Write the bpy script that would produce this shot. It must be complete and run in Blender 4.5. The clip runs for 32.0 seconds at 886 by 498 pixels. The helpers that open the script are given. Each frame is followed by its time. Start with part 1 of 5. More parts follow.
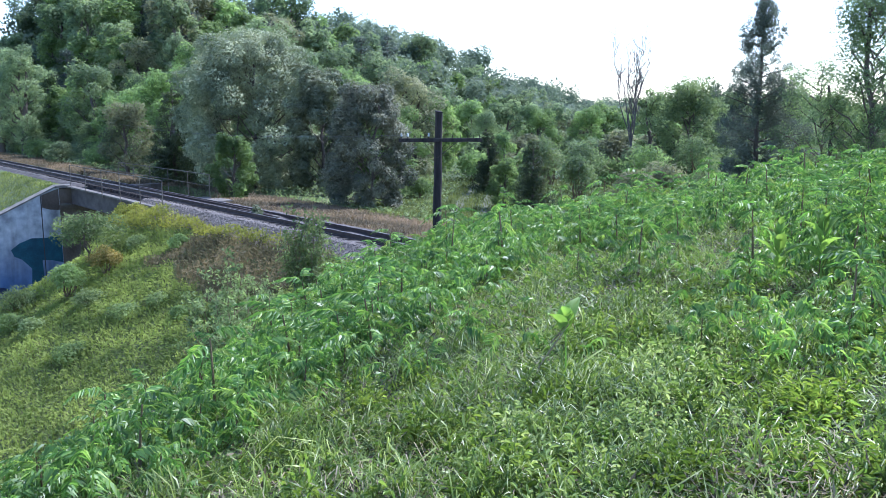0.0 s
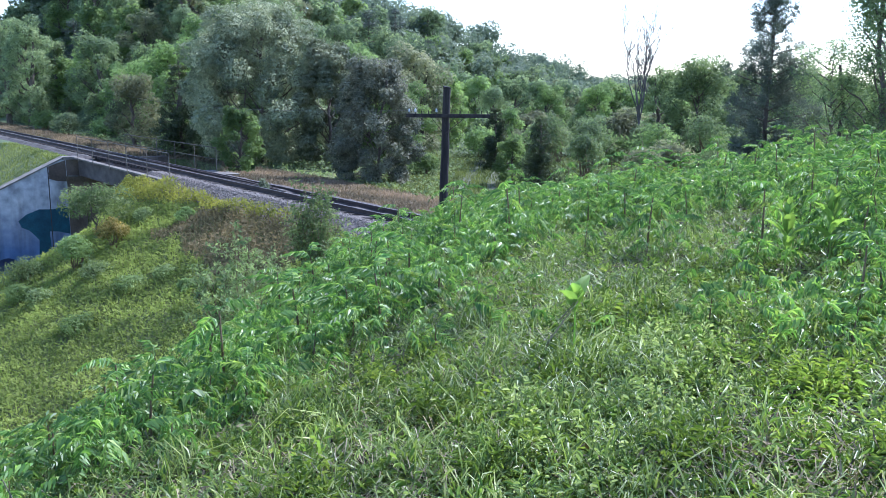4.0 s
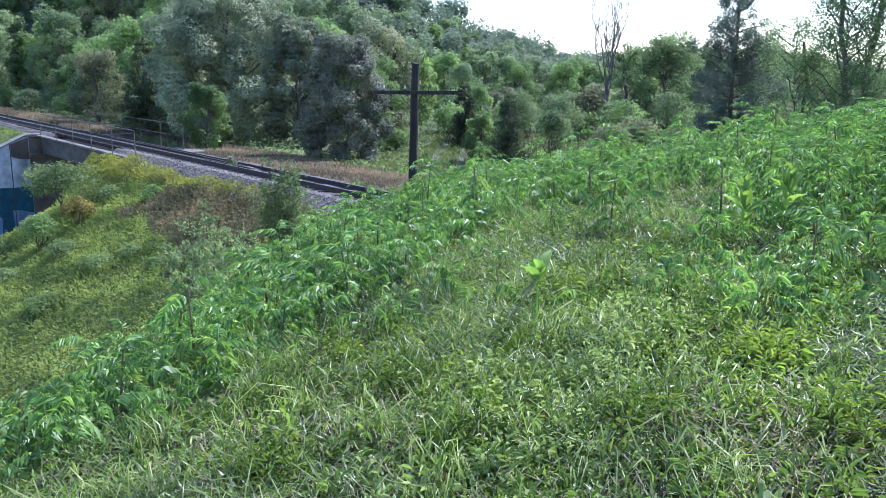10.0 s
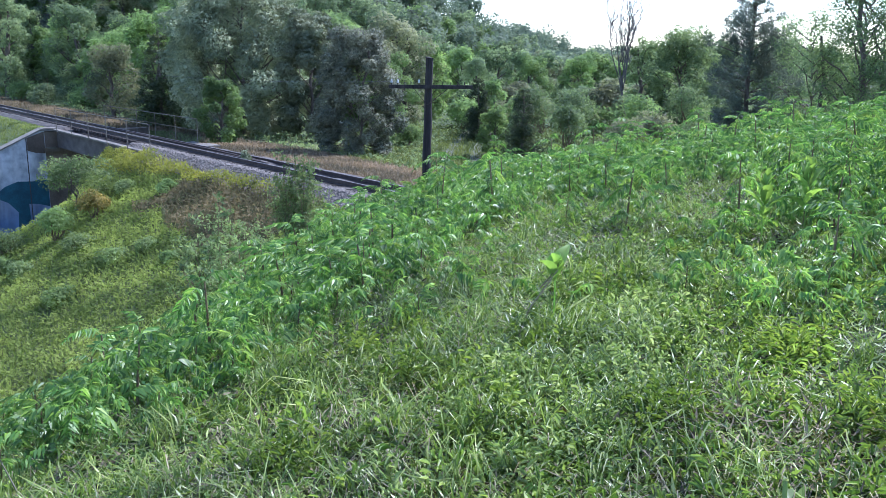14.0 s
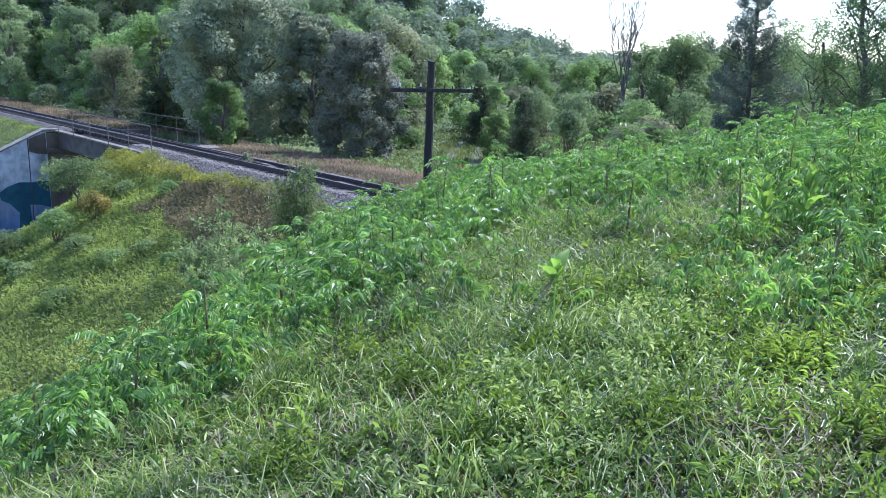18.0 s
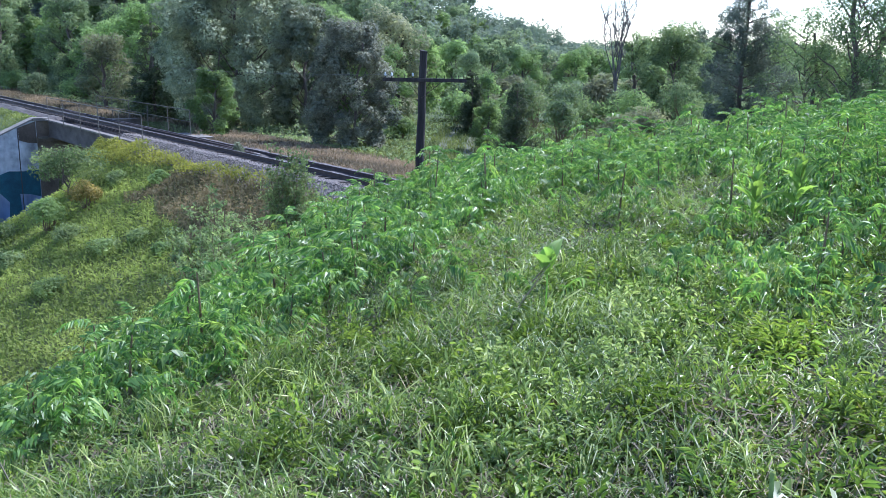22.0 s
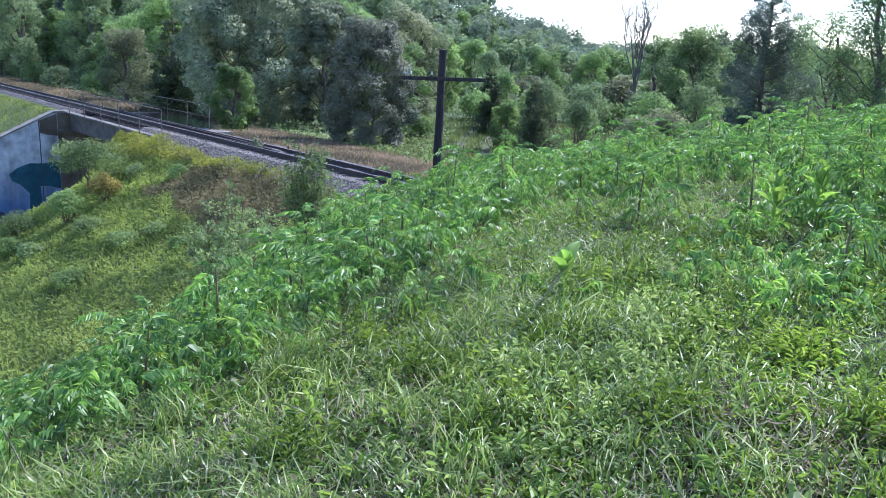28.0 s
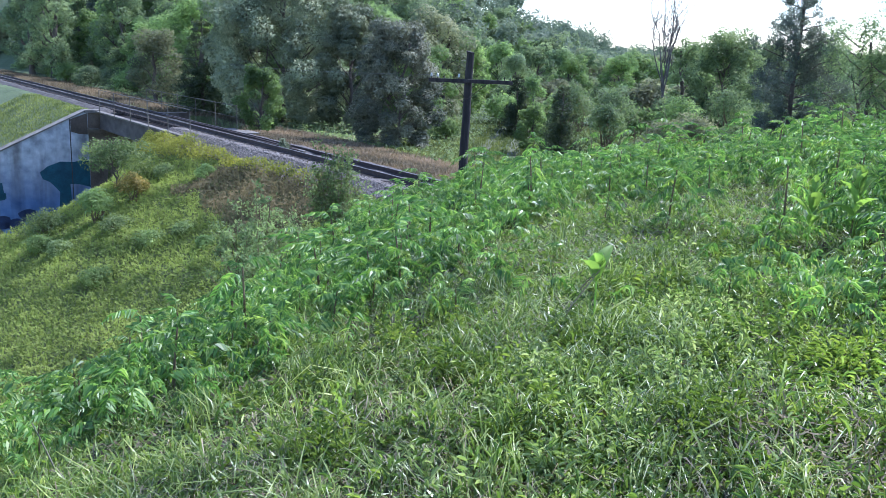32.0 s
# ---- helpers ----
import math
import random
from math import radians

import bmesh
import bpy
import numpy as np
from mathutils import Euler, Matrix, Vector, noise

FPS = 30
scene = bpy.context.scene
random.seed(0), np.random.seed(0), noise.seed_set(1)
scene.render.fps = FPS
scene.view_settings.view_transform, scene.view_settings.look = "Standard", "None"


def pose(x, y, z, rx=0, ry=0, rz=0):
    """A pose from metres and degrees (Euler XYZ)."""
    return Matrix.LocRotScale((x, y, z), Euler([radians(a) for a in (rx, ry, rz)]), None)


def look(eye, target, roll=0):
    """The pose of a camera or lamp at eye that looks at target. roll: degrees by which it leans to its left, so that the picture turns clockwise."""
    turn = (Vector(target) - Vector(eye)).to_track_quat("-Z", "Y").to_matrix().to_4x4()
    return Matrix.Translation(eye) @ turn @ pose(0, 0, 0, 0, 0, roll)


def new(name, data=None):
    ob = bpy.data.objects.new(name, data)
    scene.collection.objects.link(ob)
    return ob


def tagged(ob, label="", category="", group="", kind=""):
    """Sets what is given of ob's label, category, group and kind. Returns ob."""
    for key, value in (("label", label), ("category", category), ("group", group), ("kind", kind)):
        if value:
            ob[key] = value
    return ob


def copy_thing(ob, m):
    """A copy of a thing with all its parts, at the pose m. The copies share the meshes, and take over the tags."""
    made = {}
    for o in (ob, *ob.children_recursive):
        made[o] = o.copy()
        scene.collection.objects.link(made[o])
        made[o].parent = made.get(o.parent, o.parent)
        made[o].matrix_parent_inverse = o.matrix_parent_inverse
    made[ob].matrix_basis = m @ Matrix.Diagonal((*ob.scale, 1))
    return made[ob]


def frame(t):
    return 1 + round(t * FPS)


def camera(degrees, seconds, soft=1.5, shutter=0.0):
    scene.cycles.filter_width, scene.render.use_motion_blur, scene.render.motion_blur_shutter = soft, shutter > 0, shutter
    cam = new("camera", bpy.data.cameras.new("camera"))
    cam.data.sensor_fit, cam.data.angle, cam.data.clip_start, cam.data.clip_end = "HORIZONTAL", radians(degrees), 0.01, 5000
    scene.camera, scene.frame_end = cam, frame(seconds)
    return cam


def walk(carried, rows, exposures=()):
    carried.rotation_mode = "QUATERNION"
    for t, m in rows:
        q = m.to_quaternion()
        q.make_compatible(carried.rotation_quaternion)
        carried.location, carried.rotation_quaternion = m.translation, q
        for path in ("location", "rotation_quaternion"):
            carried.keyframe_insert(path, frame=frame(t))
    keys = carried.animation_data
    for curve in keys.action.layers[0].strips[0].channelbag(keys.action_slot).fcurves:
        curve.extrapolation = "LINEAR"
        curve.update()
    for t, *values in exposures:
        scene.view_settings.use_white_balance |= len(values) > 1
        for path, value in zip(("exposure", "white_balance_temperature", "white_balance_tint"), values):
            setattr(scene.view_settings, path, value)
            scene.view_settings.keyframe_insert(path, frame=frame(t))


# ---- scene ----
def gaze(x, y, z, yaw, pitch, roll):
    """A camera pose from its eye, and degrees of turn to the right, tilt up and lean."""
    a, b = radians(yaw), radians(pitch)
    way = Vector((math.sin(a) * math.cos(b), math.cos(a) * math.cos(b), math.sin(b)))
    return look((x, y, z), Vector((x, y, z)) + way, roll)


cam = camera(55.2, 32.0, soft=0.6)
walk(cam, [(r[0], gaze(*r[1:])) for r in (
    (0, 0.018, 0.089, 1.584, 0.03, -9.07, 0.01), (0.5, 0.002, 0.080, 1.588, -0.20, -9.55, 0.47), (1, -0.006, 0.105, 1.577, -0.60, -9.84, 0.43),
    (1.5, -0.015, 0.102, 1.583, -1.01, -10.43, 0.40), (2, 0.001, 0.106, 1.579, -1.03, -10.19, -0.14), (2.5, 0.000, 0.090, 1.589, -0.67, -10.09, 0.02),
    (3, -0.010, 0.085, 1.581, -0.43, -10.05, 0.51), (3.5, -0.011, 0.092, 1.582, -0.39, -10.39, 0.63), (4, -0.011, 0.075, 1.584, -0.33, -10.68, 0.66),
    (4.5, -0.004, 0.042, 1.583, -0.20, -11.03, 0.40), (6.5, 0.004, 0.065, 1.582, 0.56, -10.58, 0.93), (7, -0.001, 0.043, 1.588, 0.59, -10.83, 0.90),
    (7.5, 0.011, 0.042, 1.583, 0.99, -10.93, 0.96), (8, 0.006, -0.002, 1.600, 1.64, -11.69, 0.54), (8.5, 0.012, -0.046, 1.609, 1.91, -11.86, 0.52),
    (9, 0.015, -0.037, 1.606, 2.01, -11.85, 0.73), (9.5, 0.006, -0.029, 1.599, 1.65, -12.02, 0.85), (10, 0.018, -0.040, 1.606, 1.73, -12.22, 0.71),
    (10.5, 0.012, -0.034, 1.607, 1.59, -12.11, 0.66), (11, 0.017, -0.044, 1.606, 1.58, -12.13, 0.51), (11.5, -0.001, -0.023, 1.599, 1.34, -12.24, 0.49),
    (12, 0.005, 0.004, 1.591, 0.78, -12.84, 0.77), (12.5, -0.011, -0.006, 1.594, 0.46, -13.16, 1.06), (13, -0.011, -0.001, 1.592, 0.38, -13.11, 1.05),
    (13.5, -0.005, 0.019, 1.586, 0.65, -12.67, 0.68), (14, -0.005, -0.009, 1.592, 0.85, -12.58, 0.73), (14.5, -0.005, -0.006, 1.594, 0.89, -12.46, 0.82),
    (16.5, -0.006, -0.005, 1.589, 0.70, -12.50, 1.09), (17, -0.001, 0.008, 1.591, 0.78, -12.50, 0.88), (17.5, -0.005, 0.004, 1.592, 0.72, -12.47, 1.09),
    (18, -0.003, 0.004, 1.593, 0.80, -12.34, 1.12), (18.5, -0.002, 0.014, 1.589, 0.75, -12.42, 1.20), (19, -0.009, 0.005, 1.597, 0.66, -12.57, 1.24),
    (19.5, -0.007, 0.022, 1.593, 0.71, -12.70, 1.20), (20, -0.001, -0.015, 1.600, 1.12, -12.66, 1.06), (20.5, 0.003, 0.006, 1.594, 1.27, -12.64, 1.22),
    (21, 0.001, -0.004, 1.600, 1.48, -12.61, 1.43), (21.5, -0.001, -0.005, 1.597, 1.30, -12.90, 1.63), (22, -0.008, -0.031, 1.594, 1.38, -13.00, 1.31),
    (22.5, -0.011, -0.030, 1.597, 1.23, -13.01, 1.27), (23, -0.019, -0.005, 1.598, 1.14, -13.09, 1.37), (23.5, -0.015, -0.007, 1.592, 1.06, -12.87, 1.34),
    (24, 0.001, -0.026, 1.602, 1.36, -12.61, 1.29), (24.5, -0.005, -0.013, 1.598, 1.26, -12.53, 1.17), (26.5, -0.011, -0.011, 1.601, 0.98, -13.03, 1.61),
    (27, -0.020, -0.019, 1.598, 0.72, -13.10, 2.15), (27.5, -0.024, 0.013, 1.588, 0.35, -13.15, 2.22), (28, -0.021, -0.011, 1.595, 0.31, -13.10, 2.15),
    (28.5, -0.025, 0.015, 1.590, 0.04, -12.98, 2.17), (29, -0.022, 0.012, 1.584, 0.14, -12.82, 2.12), (29.5, -0.021, 0.014, 1.592, 0.01, -13.05, 2.25),
    (30, -0.026, 0.023, 1.583, -0.14, -12.79, 2.17), (30.5, -0.033, 0.013, 1.588, -0.28, -12.86, 2.29), (31, -0.042, 0.039, 1.584, -0.52, -12.76, 2.34),
    (31.5, -0.046, 0.043, 1.581, -1.02, -12.82, 2.40), (32, -0.059, 0.028, 1.582, -1.34, -13.00, 2.52),
)], [(0, 1.26, 5380, 17), (32, 1.26, 5380, 17)])

# ---- light ----
SUN_TO = Vector((0.475, 0.37, 0.80)).normalized()
world = bpy.data.worlds.new("sky")
scene.world = world
world.use_nodes = True
wn = world.node_tree.nodes
sky = wn.new("ShaderNodeTexSky")
sky.sky_type, sky.sun_disc = "NISHITA", False
sky.sun_elevation = math.asin(SUN_TO.z)
sky.sun_rotation = math.atan2(SUN_TO.x, SUN_TO.y)
sky.air_density, sky.dust_density, sky.ozone_density = 1.0, 0.7, 1.0
wn["Background"].inputs["Strength"].default_value = 0.15
world.node_tree.links.new(sky.outputs[0], wn["Background"].inputs["Color"])
sun = new("sun", bpy.data.lights.new("sun", "SUN"))
sun.data.energy, sun.data.angle, sun.data.color = 3.45, radians(0.6), (1.0, 0.96, 0.89)
sun.matrix_world = look(SUN_TO * 80, (0, 0, 0))

# ---- materials ----


def nodes_of(name):
    m = bpy.data.materials.new(name)
    m.use_nodes = True
    return m, m.node_tree.nodes, m.node_tree.links


def ramp(n, l, source, stops):
    r = n.new("ShaderNodeValToRGB")
    els = r.color_ramp.elements
    while len(els) < len(stops):
        els.new(0.5)
    for e, (at, c) in zip(els, stops):
        e.position, e.color = at, (*c, 1)
    l.new(source, r.inputs[0])
    return r.outputs[0]


def noise_of(n, l, scale, detail=4, coords="Object", stretch=(1, 1, 1)):
    tc, mp, nz = n.new("ShaderNodeTexCoord"), n.new("ShaderNodeMapping"), n.new("ShaderNodeTexNoise")
    mp.inputs["Scale"].default_value = stretch
    nz.inputs["Scale"].default_value, nz.inputs["Detail"].default_value = scale, detail
    l.new(tc.outputs[coords], mp.inputs[0])
    l.new(mp.outputs[0], nz.inputs["Vector"])
    return nz.outputs["Fac"]


def blend(n, l, fac, a, b, kind="MIX"):
    m = n.new("ShaderNodeMix")
    m.data_type, m.blend_type = "RGBA", kind
    ins = [i for i in m.inputs if i.enabled]
    for value, socket in zip((fac, a, b), ins):
        if hasattr(value, "is_linked"):
            l.new(value, socket)
        elif isinstance(value, (int, float)):
            socket.default_value = value
        else:
            socket.default_value = (*value, 1)
    return [o for o in m.outputs if o.enabled][0]


def leafy(name, dark, mid, light, rough=0.45, through_light=0.35, spec=0.5, patch=0.35, even=0.0, glow=(1.25, 1.35, 0.55)):
    """Foliage: colour by leaf, by plant and by larger patches; lets some light through."""
    m, n, l = nodes_of(name)
    p = n["Principled BSDF"]
    dark, light = [tuple(a + (b - a) * even for a, b in zip(c, mid)) for c in (dark, light)]
    geo, info = n.new("ShaderNodeNewGeometry"), n.new("ShaderNodeObjectInfo")
    c = ramp(n, l, geo.outputs["Random Per Island"], [(0.0, dark), (0.55, mid), (1.0, light)])
    big = noise_of(n, l, patch, 3, "Object")
    tone = ramp(n, l, big, [(0.36, (0.52, 0.57, 0.52)), (0.64, (1.4, 1.32, 1.12))])
    c = blend(n, l, 1.0, c, tone, "MULTIPLY")
    hue = n.new("ShaderNodeHueSaturation")
    spread = n.new("ShaderNodeMapRange")
    spread.inputs["To Min"].default_value, spread.inputs["To Max"].default_value = 0.72, 1.25
    l.new(info.outputs["Random"], spread.inputs["Value"])
    l.new(spread.outputs[0], hue.inputs["Value"])
    l.new(c, hue.inputs["Color"])
    l.new(hue.outputs[0], p.inputs["Base Color"])
    p.inputs["Roughness"].default_value = rough
    p.inputs["Specular IOR Level"].default_value = spec
    tr, mix = n.new("ShaderNodeBsdfTranslucent"), n.new("ShaderNodeMixShader")
    warm = blend(n, l, 1.0, hue.outputs[0], glow, "MULTIPLY")
    l.new(warm, tr.inputs["Color"])
    mix.inputs[0].default_value = through_light
    l.new(p.outputs[0], mix.inputs[1])
    l.new(tr.outputs[0], mix.inputs[2])
    l.new(mix.outputs[0], n["Material Output"].inputs["Surface"])
    return m


def solid(name, stops, scale=3.0, fine=40.0, rough=0.8, metal=0.0, bump=0.3, stretch=(1, 1, 1), fleck=0.25, depth=0.02):
    """A worn solid surface: two scales of tone and a fine relief."""
    m, n, l = nodes_of(name)
    p = n["Principled BSDF"]
    c = ramp(n, l, noise_of(n, l, scale, 5, "Object", stretch), stops)
    f = noise_of(n, l, fine, 3, "Object", stretch)
    c = blend(n, l, fleck, c, ramp(n, l, f, [(0.3, (0.25, 0.25, 0.25)), (0.7, (1.5, 1.5, 1.5))]), "MULTIPLY")
    info = n.new("ShaderNodeObjectInfo")
    hue, spread = n.new("ShaderNodeHueSaturation"), n.new("ShaderNodeMapRange")
    spread.inputs["To Min"].default_value, spread.inputs["To Max"].default_value = 0.85, 1.15
    l.new(info.outputs["Random"], spread.inputs["Value"])
    l.new(spread.outputs[0], hue.inputs["Value"])
    l.new(c, hue.inputs["Color"])
    l.new(hue.outputs[0], p.inputs["Base Color"])
    p.inputs["Roughness"].default_value, p.inputs["Metallic"].default_value = rough, metal
    b = n.new("ShaderNodeBump")
    b.inputs["Strength"].default_value, b.inputs["Distance"].default_value = bump, depth
    l.new(f, b.inputs["Height"])
    l.new(b.outputs[0], p.inputs["Normal"])
    return m


M_SUMAC = leafy("sumac_leaf", (0.075, 0.165, 0.05), (0.158, 0.295, 0.085), (0.31, 0.43, 0.14), 0.4, 0.46, 0.5, 0.8, glow=(1.15, 1.27, 0.7))
M_SUMAC_PALE = leafy("sumac_leaf_young", (0.17, 0.255, 0.068), (0.26, 0.36, 0.098), (0.37, 0.45, 0.14), 0.42, 0.46, 0.45, 0.8, glow=(1.15, 1.27, 0.68))
M_GRASS = leafy("grass_blade", (0.06, 0.11, 0.026), (0.14, 0.218, 0.055), (0.3, 0.38, 0.125), 0.38, 0.38, 0.48, 0.6, glow=(1.15, 1.3, 0.64))
M_TUFT = leafy("tuft_blade", (0.11, 0.172, 0.042), (0.2, 0.278, 0.075), (0.365, 0.425, 0.155), 0.38, 0.4, 0.45, 0.9, glow=(1.15, 1.3, 0.64))
M_WEED = leafy("weed_leaf", (0.085, 0.14, 0.034), (0.16, 0.235, 0.058), (0.295, 0.365, 0.105), 0.42, 0.45, 0.42, 0.7, glow=(1.2, 1.3, 0.62))
M_FORB = leafy("forb_leaf", (0.09, 0.158, 0.04), (0.17, 0.262, 0.066), (0.315, 0.395, 0.12), 0.35, 0.45, 0.52, 0.6, glow=(1.18, 1.3, 0.65))
M_STRAW = leafy("dry_stalk", (0.14, 0.115, 0.08), (0.25, 0.215, 0.16), (0.4, 0.36, 0.29), 0.6, 0.15, 0.3, 0.9)
M_LITTERLEAF = leafy("leaf_litter_piece", (0.065, 0.055, 0.04), (0.135, 0.112, 0.08), (0.25, 0.215, 0.16), 0.75, 0.15, 0.25, 0.8)
M_MILKWEED = leafy("milkweed_leaf", (0.22, 0.35, 0.1), (0.3, 0.44, 0.125), (0.4, 0.53, 0.17), 0.45, 0.46, 0.4, 2.0, glow=(1.15, 1.25, 0.65))
M_SLOPE = leafy("slope_weed", (0.148, 0.188, 0.065), (0.2, 0.247, 0.082), (0.255, 0.297, 0.1), 0.75, 0.55, 0.1, 0.6, even=0.95, glow=(1.08, 1.14, 0.85))
M_BANK = leafy("bank_grass", (0.095, 0.12, 0.048), (0.145, 0.18, 0.066), (0.215, 0.245, 0.088), 0.7, 0.4, 0.15, 0.5, even=0.3, glow=(1.12, 1.2, 0.75))
M_GOLD = leafy("goldenrod", (0.155, 0.18, 0.05), (0.225, 0.24, 0.065), (0.31, 0.295, 0.08), 0.75, 0.48, 0.1, 0.4, even=0.5, glow=(1.15, 1.15, 0.75))
M_BROWN = leafy("dry_weed", (0.16, 0.14, 0.095), (0.235, 0.205, 0.14), (0.31, 0.27, 0.18), 0.8, 0.45, 0.1, 0.5, even=0.5, glow=(1.1, 1.06, 0.82))
M_RED = leafy("russet_grass", (0.135, 0.108, 0.085), (0.19, 0.155, 0.122), (0.26, 0.212, 0.165), 0.8, 0.35, 0.1, 0.3, even=0.5, glow=(1.1, 1.02, 0.82))
M_WILLOW = leafy("willow_leaf", (0.17, 0.2, 0.14), (0.262, 0.297, 0.21), (0.37, 0.4, 0.285), 0.6, 0.22, 0.25, 0.5, even=0.5, glow=(1.12, 1.18, 0.85))
M_OLIVE = leafy("silver_leaf", (0.115, 0.125, 0.1), (0.19, 0.203, 0.165), (0.34, 0.355, 0.29), 0.6, 0.24, 0.25, 0.6, even=0.4, glow=(1.1, 1.14, 0.9))
# broad, bright, dull and bush leaves: bluer base colours stand in for haze
M_BROAD = leafy("broad_leaf", (0.165, 0.215, 0.14), (0.24, 0.302, 0.195), (0.315, 0.375, 0.245), 0.6, 0.6, 0.2, 0.2, even=0.8, glow=(1.2, 1.27, 0.95))
# darker, bluer broad leaf for the ridge, with distance haze in its colour
M_FAR = leafy("hazed_far_leaf", (0.12, 0.158, 0.13), (0.178, 0.222, 0.178), (0.24, 0.288, 0.225), 0.65, 0.4, 0.15, 0.1, even=0.6, glow=(1.12, 1.18, 1.0))
M_VALE = leafy("valley_leaf", (0.105, 0.145, 0.085), (0.165, 0.215, 0.122), (0.235, 0.285, 0.162), 0.6, 0.5, 0.2, 0.5, even=0.6, glow=(1.18, 1.25, 0.88))
M_PALE = leafy("pale_weed", (0.15, 0.215, 0.085), (0.265, 0.335, 0.145), (0.46, 0.5, 0.3), 0.36, 0.42, 0.5, 0.8, glow=(1.12, 1.22, 0.72))
M_LOCUST = leafy("locust_leaf", (0.11, 0.155, 0.09), (0.175, 0.235, 0.135), (0.265, 0.325, 0.195), 0.6, 0.48, 0.25, 0.6, even=0.3, glow=(1.15, 1.25, 0.8))
M_BRIGHT = leafy("bright_leaf", (0.155, 0.22, 0.11), (0.22, 0.305, 0.148), (0.29, 0.375, 0.185), 0.6, 0.6, 0.2, 0.4, even=0.75, glow=(1.2, 1.28, 0.88))
M_DULL = leafy("dull_leaf", (0.158, 0.175, 0.12), (0.232, 0.25, 0.172), (0.315, 0.325, 0.22), 0.6, 0.52, 0.2, 0.4, even=0.7, glow=(1.18, 1.2, 0.95))
# needle colour lightened and blued in place of haze before the pine
M_NEEDLE = leafy("pine_needle", (0.095, 0.115, 0.105), (0.14, 0.168, 0.15), (0.2, 0.23, 0.2), 0.5, 0.38, 0.3, 0.5, even=0.4, glow=(1.1, 1.15, 0.95))
M_SPRUCE = leafy("spruce_needle", (0.06, 0.08, 0.076), (0.092, 0.118, 0.11), (0.135, 0.165, 0.15), 0.55, 0.3, 0.25, 0.5, even=0.4, glow=(1.1, 1.15, 0.95))
M_CEDAR = leafy("cedar_leaf", (0.07, 0.09, 0.065), (0.105, 0.132, 0.092), (0.15, 0.18, 0.125), 0.65, 0.32, 0.2, 0.5, even=0.3)
M_BUSH = leafy("bush_leaf", (0.14, 0.185, 0.122), (0.21, 0.268, 0.176), (0.3, 0.355, 0.235), 0.6, 0.56, 0.2, 0.8, even=0.6, glow=(1.18, 1.25, 0.95))
M_SPRAY = leafy("spray_leaf", (0.15, 0.205, 0.11), (0.225, 0.29, 0.155), (0.33, 0.39, 0.23), 0.6, 0.55, 0.2, 0.8, even=0.2, glow=(1.2, 1.28, 0.8))
M_ORANGE = leafy("turning_leaf", (0.13, 0.13, 0.04), (0.24, 0.2, 0.07), (0.38, 0.27, 0.11), 0.65, 0.3, 0.2, 0.6, even=0.2)
M_BARK = solid("bark", [(0.3, (0.06, 0.05, 0.04)), (0.7, (0.17, 0.14, 0.115))], 4, 26, 0.9, 0, 0.8, (1, 1, 0.25))
M_STEM = solid("stem", [(0.3, (0.10, 0.07, 0.04)), (0.7, (0.2, 0.15, 0.08))], 6, 50, 0.8)
M_DEADWOOD = solid("dead_wood", [(0.3, (0.075, 0.068, 0.062)), (0.7, (0.17, 0.155, 0.14))], 4, 30, 0.9, 0, 0.6, (1, 1, 0.3))
M_POLE = solid("creosoted_wood", [(0.3, (0.01, 0.009, 0.009)), (0.7, (0.04, 0.035, 0.033))], 5, 22, 0.95, 0, 1.0, (1, 1, 0.1), fleck=.5)
M_SLEEPER = solid("sleeper_wood", [(0.3, (0.014, 0.011, 0.01)), (0.7, (0.042, 0.034, 0.03))], 5, 30, 0.95, 0, 0.8)
M_RAIL = solid("rail_steel", [(0.3, (0.03, 0.022, 0.02)), (0.7, (0.075, 0.052, 0.045))], 6, 60, 0.75, 0.15, 0.2)
M_RAILTOP = solid("polished_rail", [(0.3, (0.16, 0.15, 0.15)), (0.7, (0.28, 0.26, 0.26))], 3, 60, 0.5, 0.8, 0.05)
M_HANDRAIL = solid("rusted_handrail", [(0.3, (0.09, 0.08, 0.068)), (0.7, (0.2, 0.178, 0.15))], 6, 60, 0.75, 0.2, 0.2)
M_STONE = solid("ballast_stone", [(0.3, (0.115, 0.1, 0.092)), (0.7, (0.235, 0.208, 0.19))], 3, 30, 0.9, 0, 0.5)
M_BALLAST = solid("ballast_bed", [(0.3, (0.065, 0.056, 0.052)), (0.7, (0.135, 0.118, 0.108))], 2, 16, 0.95, 0, 1.0, depth=0.05)
M_GIRDER = solid("aged_concrete_girder", [(0.3, (0.045, 0.038, 0.037)), (0.7, (0.1, 0.086, 0.083))], 1.2, 14, 0.9, 0, 0.3, (1, 1, 2.0))
M_COPING = solid("pale_concrete", [(0.3, (0.09, 0.08, 0.07)), (0.7, (0.21, 0.19, 0.165))], 2, 20, 0.9, 0, 0.3)
M_LITTER = solid("leaf_litter", [(0.25, (0.02, 0.026, 0.011)), (0.5, (0.042, 0.046, 0.021)), (0.75, (0.085, 0.08, 0.045))], 2.5, 30, 0.95, 0, 1.0, fleck=0.5, depth=0.04)
M_MEADOW = solid("meadow_soil", [(0.25, (0.08, 0.1, 0.03)), (0.5, (0.112, 0.13, 0.04)), (0.75, (0.145, 0.148, 0.05))], 0.6, 9, 0.95, 0, 1.0, fleck=0.5, depth=0.08)
M_FOREST = solid("forest_floor", [(0.3, (0.05, 0.075, 0.03)), (0.7, (0.09, 0.12, 0.048))], 0.3, 4, 0.95, 0, 1.0, depth=0.1)
